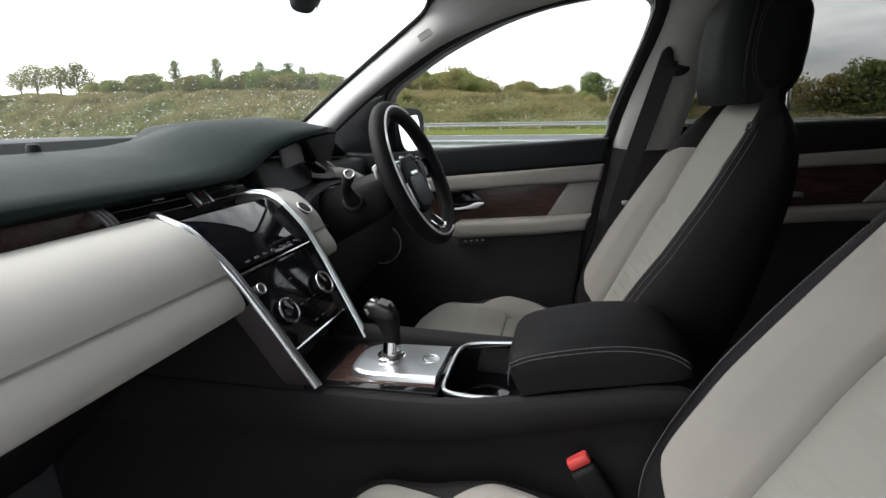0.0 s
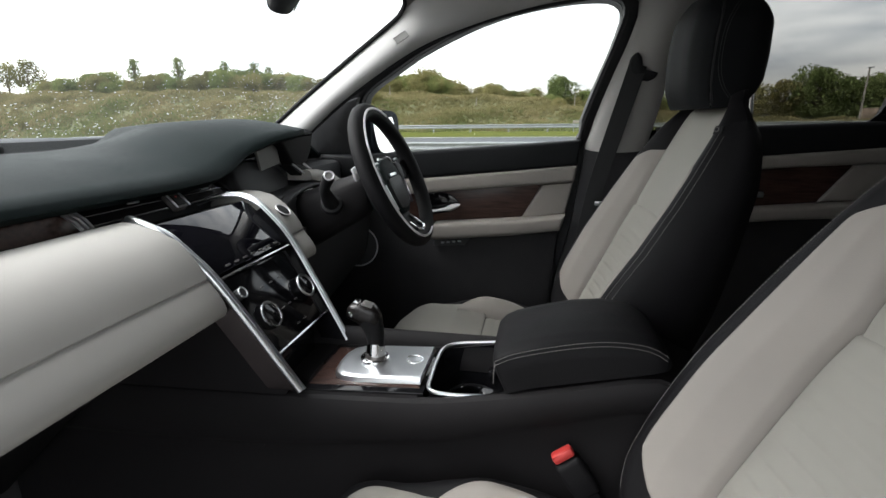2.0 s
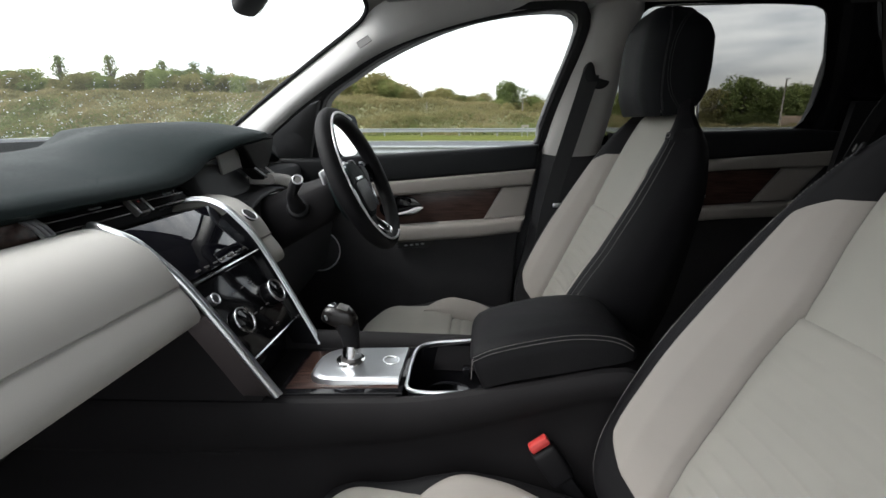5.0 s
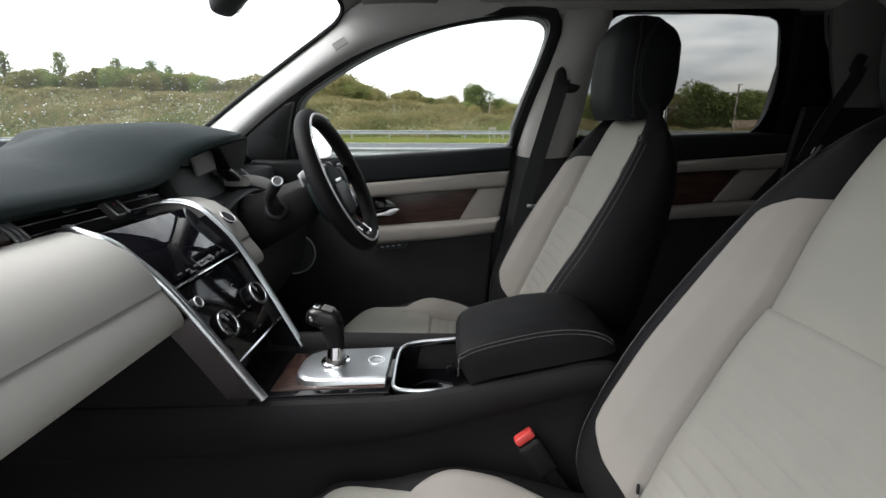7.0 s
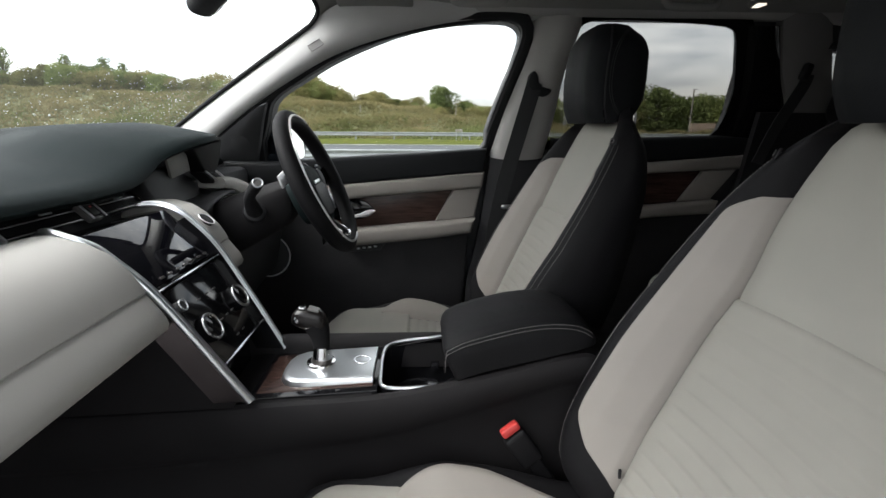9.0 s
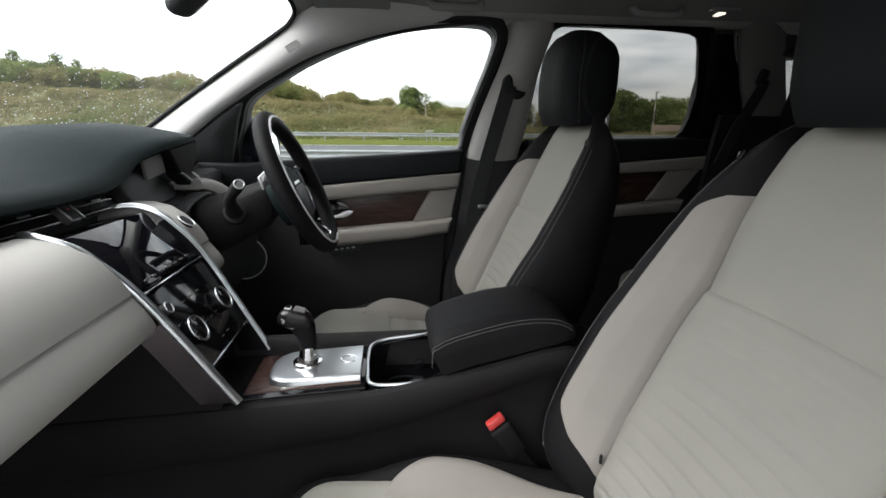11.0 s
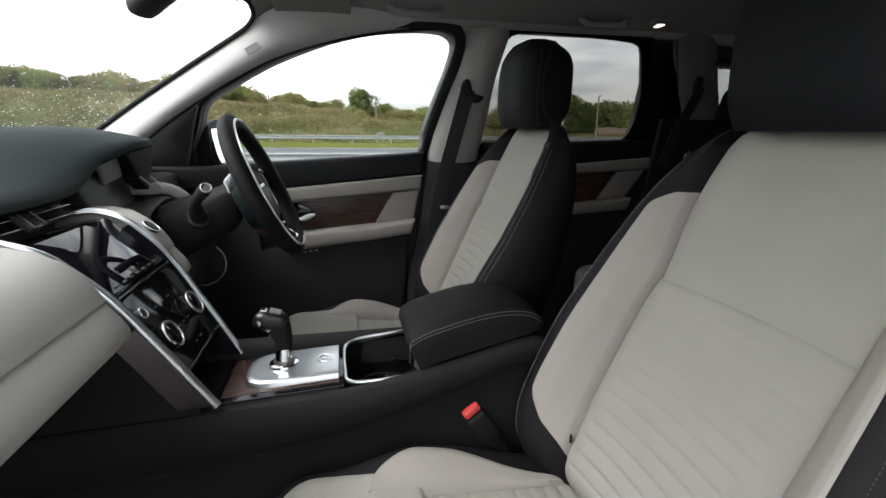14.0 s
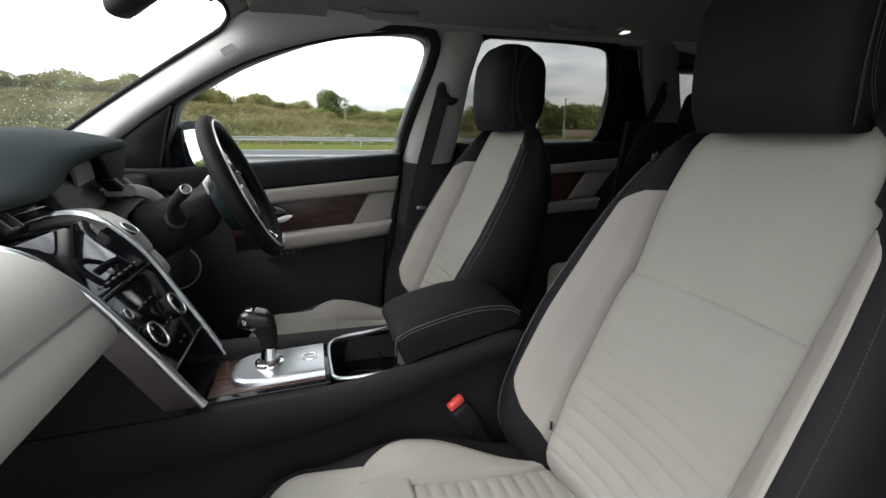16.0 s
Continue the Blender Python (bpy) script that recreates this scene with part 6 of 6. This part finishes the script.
tufts("green_scrub", 12, 85000, lambda v: v >= 48.5, 0.15, 0.38, 0.14, M_SCRUB, "olive green grass and scrub on the lower bank")


# ---- trees ----
def tree_mesh(seed, height, radius, trunk_h, blobs, per, leaf, material):
    """A tapered trunk with limbs, and a crown of leaf clumps gathered round the limb ends."""
    rng = random.Random(seed)
    bt = B()
    tr = height * 0.025 + 0.03
    top = Vector((rng.uniform(-0.2, 0.2), rng.uniform(-0.2, 0.2), height * 0.85))
    path = [Vector((0, 0, -0.6)), Vector((0, 0, trunk_h * 0.5)), Vector((top.x * 0.4, top.y * 0.4, max(trunk_h, height * 0.35))), top]
    tube(bt, path, [tr, tr * 0.85, tr * 0.65, tr * 0.12], 7)
    centres = [(top, radius * 0.36)]
    for k in range(blobs):
        a = 2.399 * k + rng.uniform(-0.4, 0.4)
        h = (k + 0.5) / blobs
        z = trunk_h + (height * 0.92 - trunk_h) * h
        env = math.sin(math.pi * (0.18 + 0.72 * h)) ** 0.7
        d = radius * env * rng.uniform(0.35, 0.85)
        tip = Vector((math.cos(a) * d, math.sin(a) * d, z))
        base = path[1].lerp(top, max(0.0, h * 0.8 - 0.1))
        tube(bt, [base, base.lerp(tip, 0.5) + Vector((0, 0, 0.05 * d)), tip], [tr * 0.4, tr * 0.25, tr * 0.08], 5)
        centres.append((tip, radius * rng.uniform(0.26, 0.46)))
    lv, lf = [], []
    for c, rad in centres:
        for k in range(per):
            d = Vector((rng.gauss(0, 1), rng.gauss(0, 1), rng.gauss(0, 1))).normalized() * rad * (0.55 + 0.5 * rng.random())
            d.z *= 0.8
            o = c + d
            if o.z < 0.05:
                continue
            u = Vector((rng.gauss(0, 1), rng.gauss(0, 1), rng.gauss(0, 0.7))).normalized() * leaf * rng.uniform(0.6, 1.4)
            v = u.cross(Vector((rng.gauss(0, 1), rng.gauss(0, 1), rng.gauss(0, 1)))).normalized() * leaf * rng.uniform(0.5, 1.0)
            n0 = len(lv)
            lv += [o - u, o + v * 0.6, o + u, o - v * 0.6]
            lf.append((n0, n0 + 1, n0 + 2, n0 + 3))
    mc = bpy.data.meshes.new("crown")
    mc.from_pydata(lv, [], lf)
    mc.materials.append(material)
    return bt, mc


def tree(seed, height, radius, trunk_h, blobs, per, leaf, material, label):
    bt, mc = tree_mesh(seed, height, radius, trunk_h, blobs, per, leaf, material)
    t = thing("tree", (0, 0, 0), label, "tree", "trees on the bank")
    part("trunk", bt, M_BARK, t)
    c = new("crown", mc)
    c.parent = t
    return t


TREES = [tree(1, 4.0, 2.5, 0.3, 22, 260, 0.15, M_LEAF, "round green broadleaf tree on the bank"),
         tree(2, 3.0, 2.7, 0.1, 22, 230, 0.15, M_LEAF, "low bushy green tree on the bank"),
         tree(3, 4.0, 1.8, 0.3, 18, 220, 0.14, M_LEAFY, "yellowing autumn tree on the bank"),
         tree(4, 3.0, 2.9, 0.1, 22, 220, 0.15, M_LEAFY, "low brownish bush on the bank"),
         tree(5, 4.4, 0.80, 1.9, 26, 38, 0.105, M_LEAF, "slender young tree standing alone on the bank"),
         tree(6, 4.0, 1.9, 1.5, 18, 95, 0.12, M_LEAFY, "open lacy tree with thin foliage on the bank")]
HEIGHTS = (4.0, 3.0, 4.0, 3.0, 4.4, 4.0)


def plant(k, x, y, top, turn=0.0):
    """A tree of that kind whose crown reaches the height top."""
    z = ground_z(x, y)
    s = max(0.18, (top - z) / HEIGHTS[k])
    return copy_thing(TREES[k], pose(x, y, z, 0, 0, turn) @ Matrix.Scale(s, 4))


# posts and lamp on the bank
def pole(x, y, z0, h, r, label, name):
    p = thing(name, (x, y, z0), label, "post")
    part("shaft", tube(B(), [(x, y, z0 - 0.3), (x, y, z0 + h)], r, 8), M_TIMBER, p)
    return p


pole(56, -3.95, ground_z(56, -3.95), 2.1, 0.05, "thin pale wooden pole on the bank", "pole")
pole(56, 7.72, ground_z(56, 7.72), 1.2, 0.06, "short pale post on the bank", "pole")
pole(56, 17.5, ground_z(56, 17.5), 1.1, 0.06, "short pale post on the bank", "pole")
pole(52, 6.6, ground_z(52, 6.6), 1.0, 0.05, "short pale post on the bank", "pole")
lp = pole(58, -33.2, 0.3, 5.6, 0.08, "tall grey lamp post behind the road", "lamp_post")
part("lamp_head", box(B(), (57.8, -33.2, 5.92), (0.7, 0.25, 0.10), 0.03), M_GALV, lp)
shed = thing("boundary_wall", (60, -38, 0.3), "long brown boundary wall in front of the trees", "wall")
part("panel", box(B(), (60, -41.0, 1.0), (0.3, 13.0, 1.9), 0.02), M_BRICKWALL, shed)
sg = thing("road_sign", (39.0, -3.0, 0.15), "small grey sign on two legs beside the guardrail", "sign")
part("sign_plate", box(B(), (39.0, -3.0, 1.0), (0.03, 0.62, 0.20), 0.01), M_TIMBER, sg)
for yy in (-3.22, -2.78):
    part("leg", tube(B(), [(39.03, yy, 0.0), (39.03, yy, 1.05)], 0.03, 6), M_GALV, sg)


# the tree line: place along the road, height of the crown, kind
LINE_AHEAD = [(92.5, 10.2, 5), (88.8, 11.3, 5), (83.6, 10.8, 5), (79.6, 11.2, 5), (72.4, 7.9, 1), (68.0, 8.7, 2), (64.3, 8.8, 0), (61.6, 7.4, 1), (59.8, 11.0, 4), (57.0, 8.0, 2), (54.9, 8.3, 0), (52.2, 10.9, 4),
              (50.2, 7.4, 1), (47.2, 8.3, 2), (44.6, 10.0, 4), (44.8, 8.5, 0), (42.4, 8.4, 0), (39.9, 9.7, 4), (40.6, 8.2, 1), (37.7, 9.0, 4), (36.4, 7.8, 2), (34.6, 7.5, 3), (31.8, 7.3, 2)]
LINE_BESIDE = [(29.6, 6.9, 2), (25.8, 7.3, 3), (24.0, 7.0, 2), (21.5, 6.6, 1), (19.4, 7.4, 0), (17.2, 7.2, 2), (14.4, 7.3, 3), (11.7, 6.1, 3), (6.6, 5.4, 1), (5.2, 5.5, 0), (3.2, 4.7, 1),
               (-2.6, 6.3, 0), (-5.9, 4.5, 0), (-8.4, 3.8, 1), (-11.6, 4.2, 1), (-17.3, 5.0, 0)]


def sparse(y):
    """Where the sky shows between the trees down to the crest."""
    return y > 74.0 or 58.2 < y < 60.8 or 50.8 < y < 53.4


rng = random.Random(21)
for y, top, k in LINE_AHEAD + LINE_BESIDE:
    plant(k, 64, y, top, rng.uniform(0, 360))
for y, top, k in ((-24.0, 5.0, 3), (-29.0, 5.4, 2), (-32.3, 6.5, 0), (-35.5, 5.0, 1), (-38.5, 5.6, 0), (-42.0, 5.2, 1), (-47.0, 5.5, 0)):
    plant(k, 65, y, top, rng.uniform(0, 360))
for k in range(40):
    y = 96 - 2.9 * k + rng.uniform(-1, 1)
    if sparse(y):
        continue
    plant(rng.choice((1, 3, 3)), 67 + rng.uniform(-3, 5), y, ground_z(64, y) + rng.uniform(1.0, 1.9) * (1 if y > -6 else 1.5), rng.uniform(0, 360))
# low bushes filling the hedge along the crest
TOPS = sorted((y, 4.0 if y == -2.6 else top) for y, top, k in LINE_AHEAD + LINE_BESIDE if k < 4)
for k in range(62):
    y = 95 - 1.75 * k + rng.uniform(-0.5, 0.5)
    g = ground_z(62, y)
    if sparse(y):
        continue
    plant(rng.choice((1, 2, 3, 3, 1)), 62 + rng.uniform(-1.5, 1.5), y, g + max(0.9, (lerp(TOPS, y) - g) * rng.uniform(0.68, 0.95)), rng.uniform(0, 360))
for k in range(14):
    x, y = rng.uniform(47, 59), rng.uniform(-14, 75)
    plant(3, x, y, ground_z(x, y) + rng.uniform(0.55, 0.95), rng.uniform(0, 360))
for k, t in enumerate(TREES):
    t.location = (75 + 6 * k, -60 - 9 * k, ground_z(75 + 6 * k, -60 - 9 * k) - 0.1)
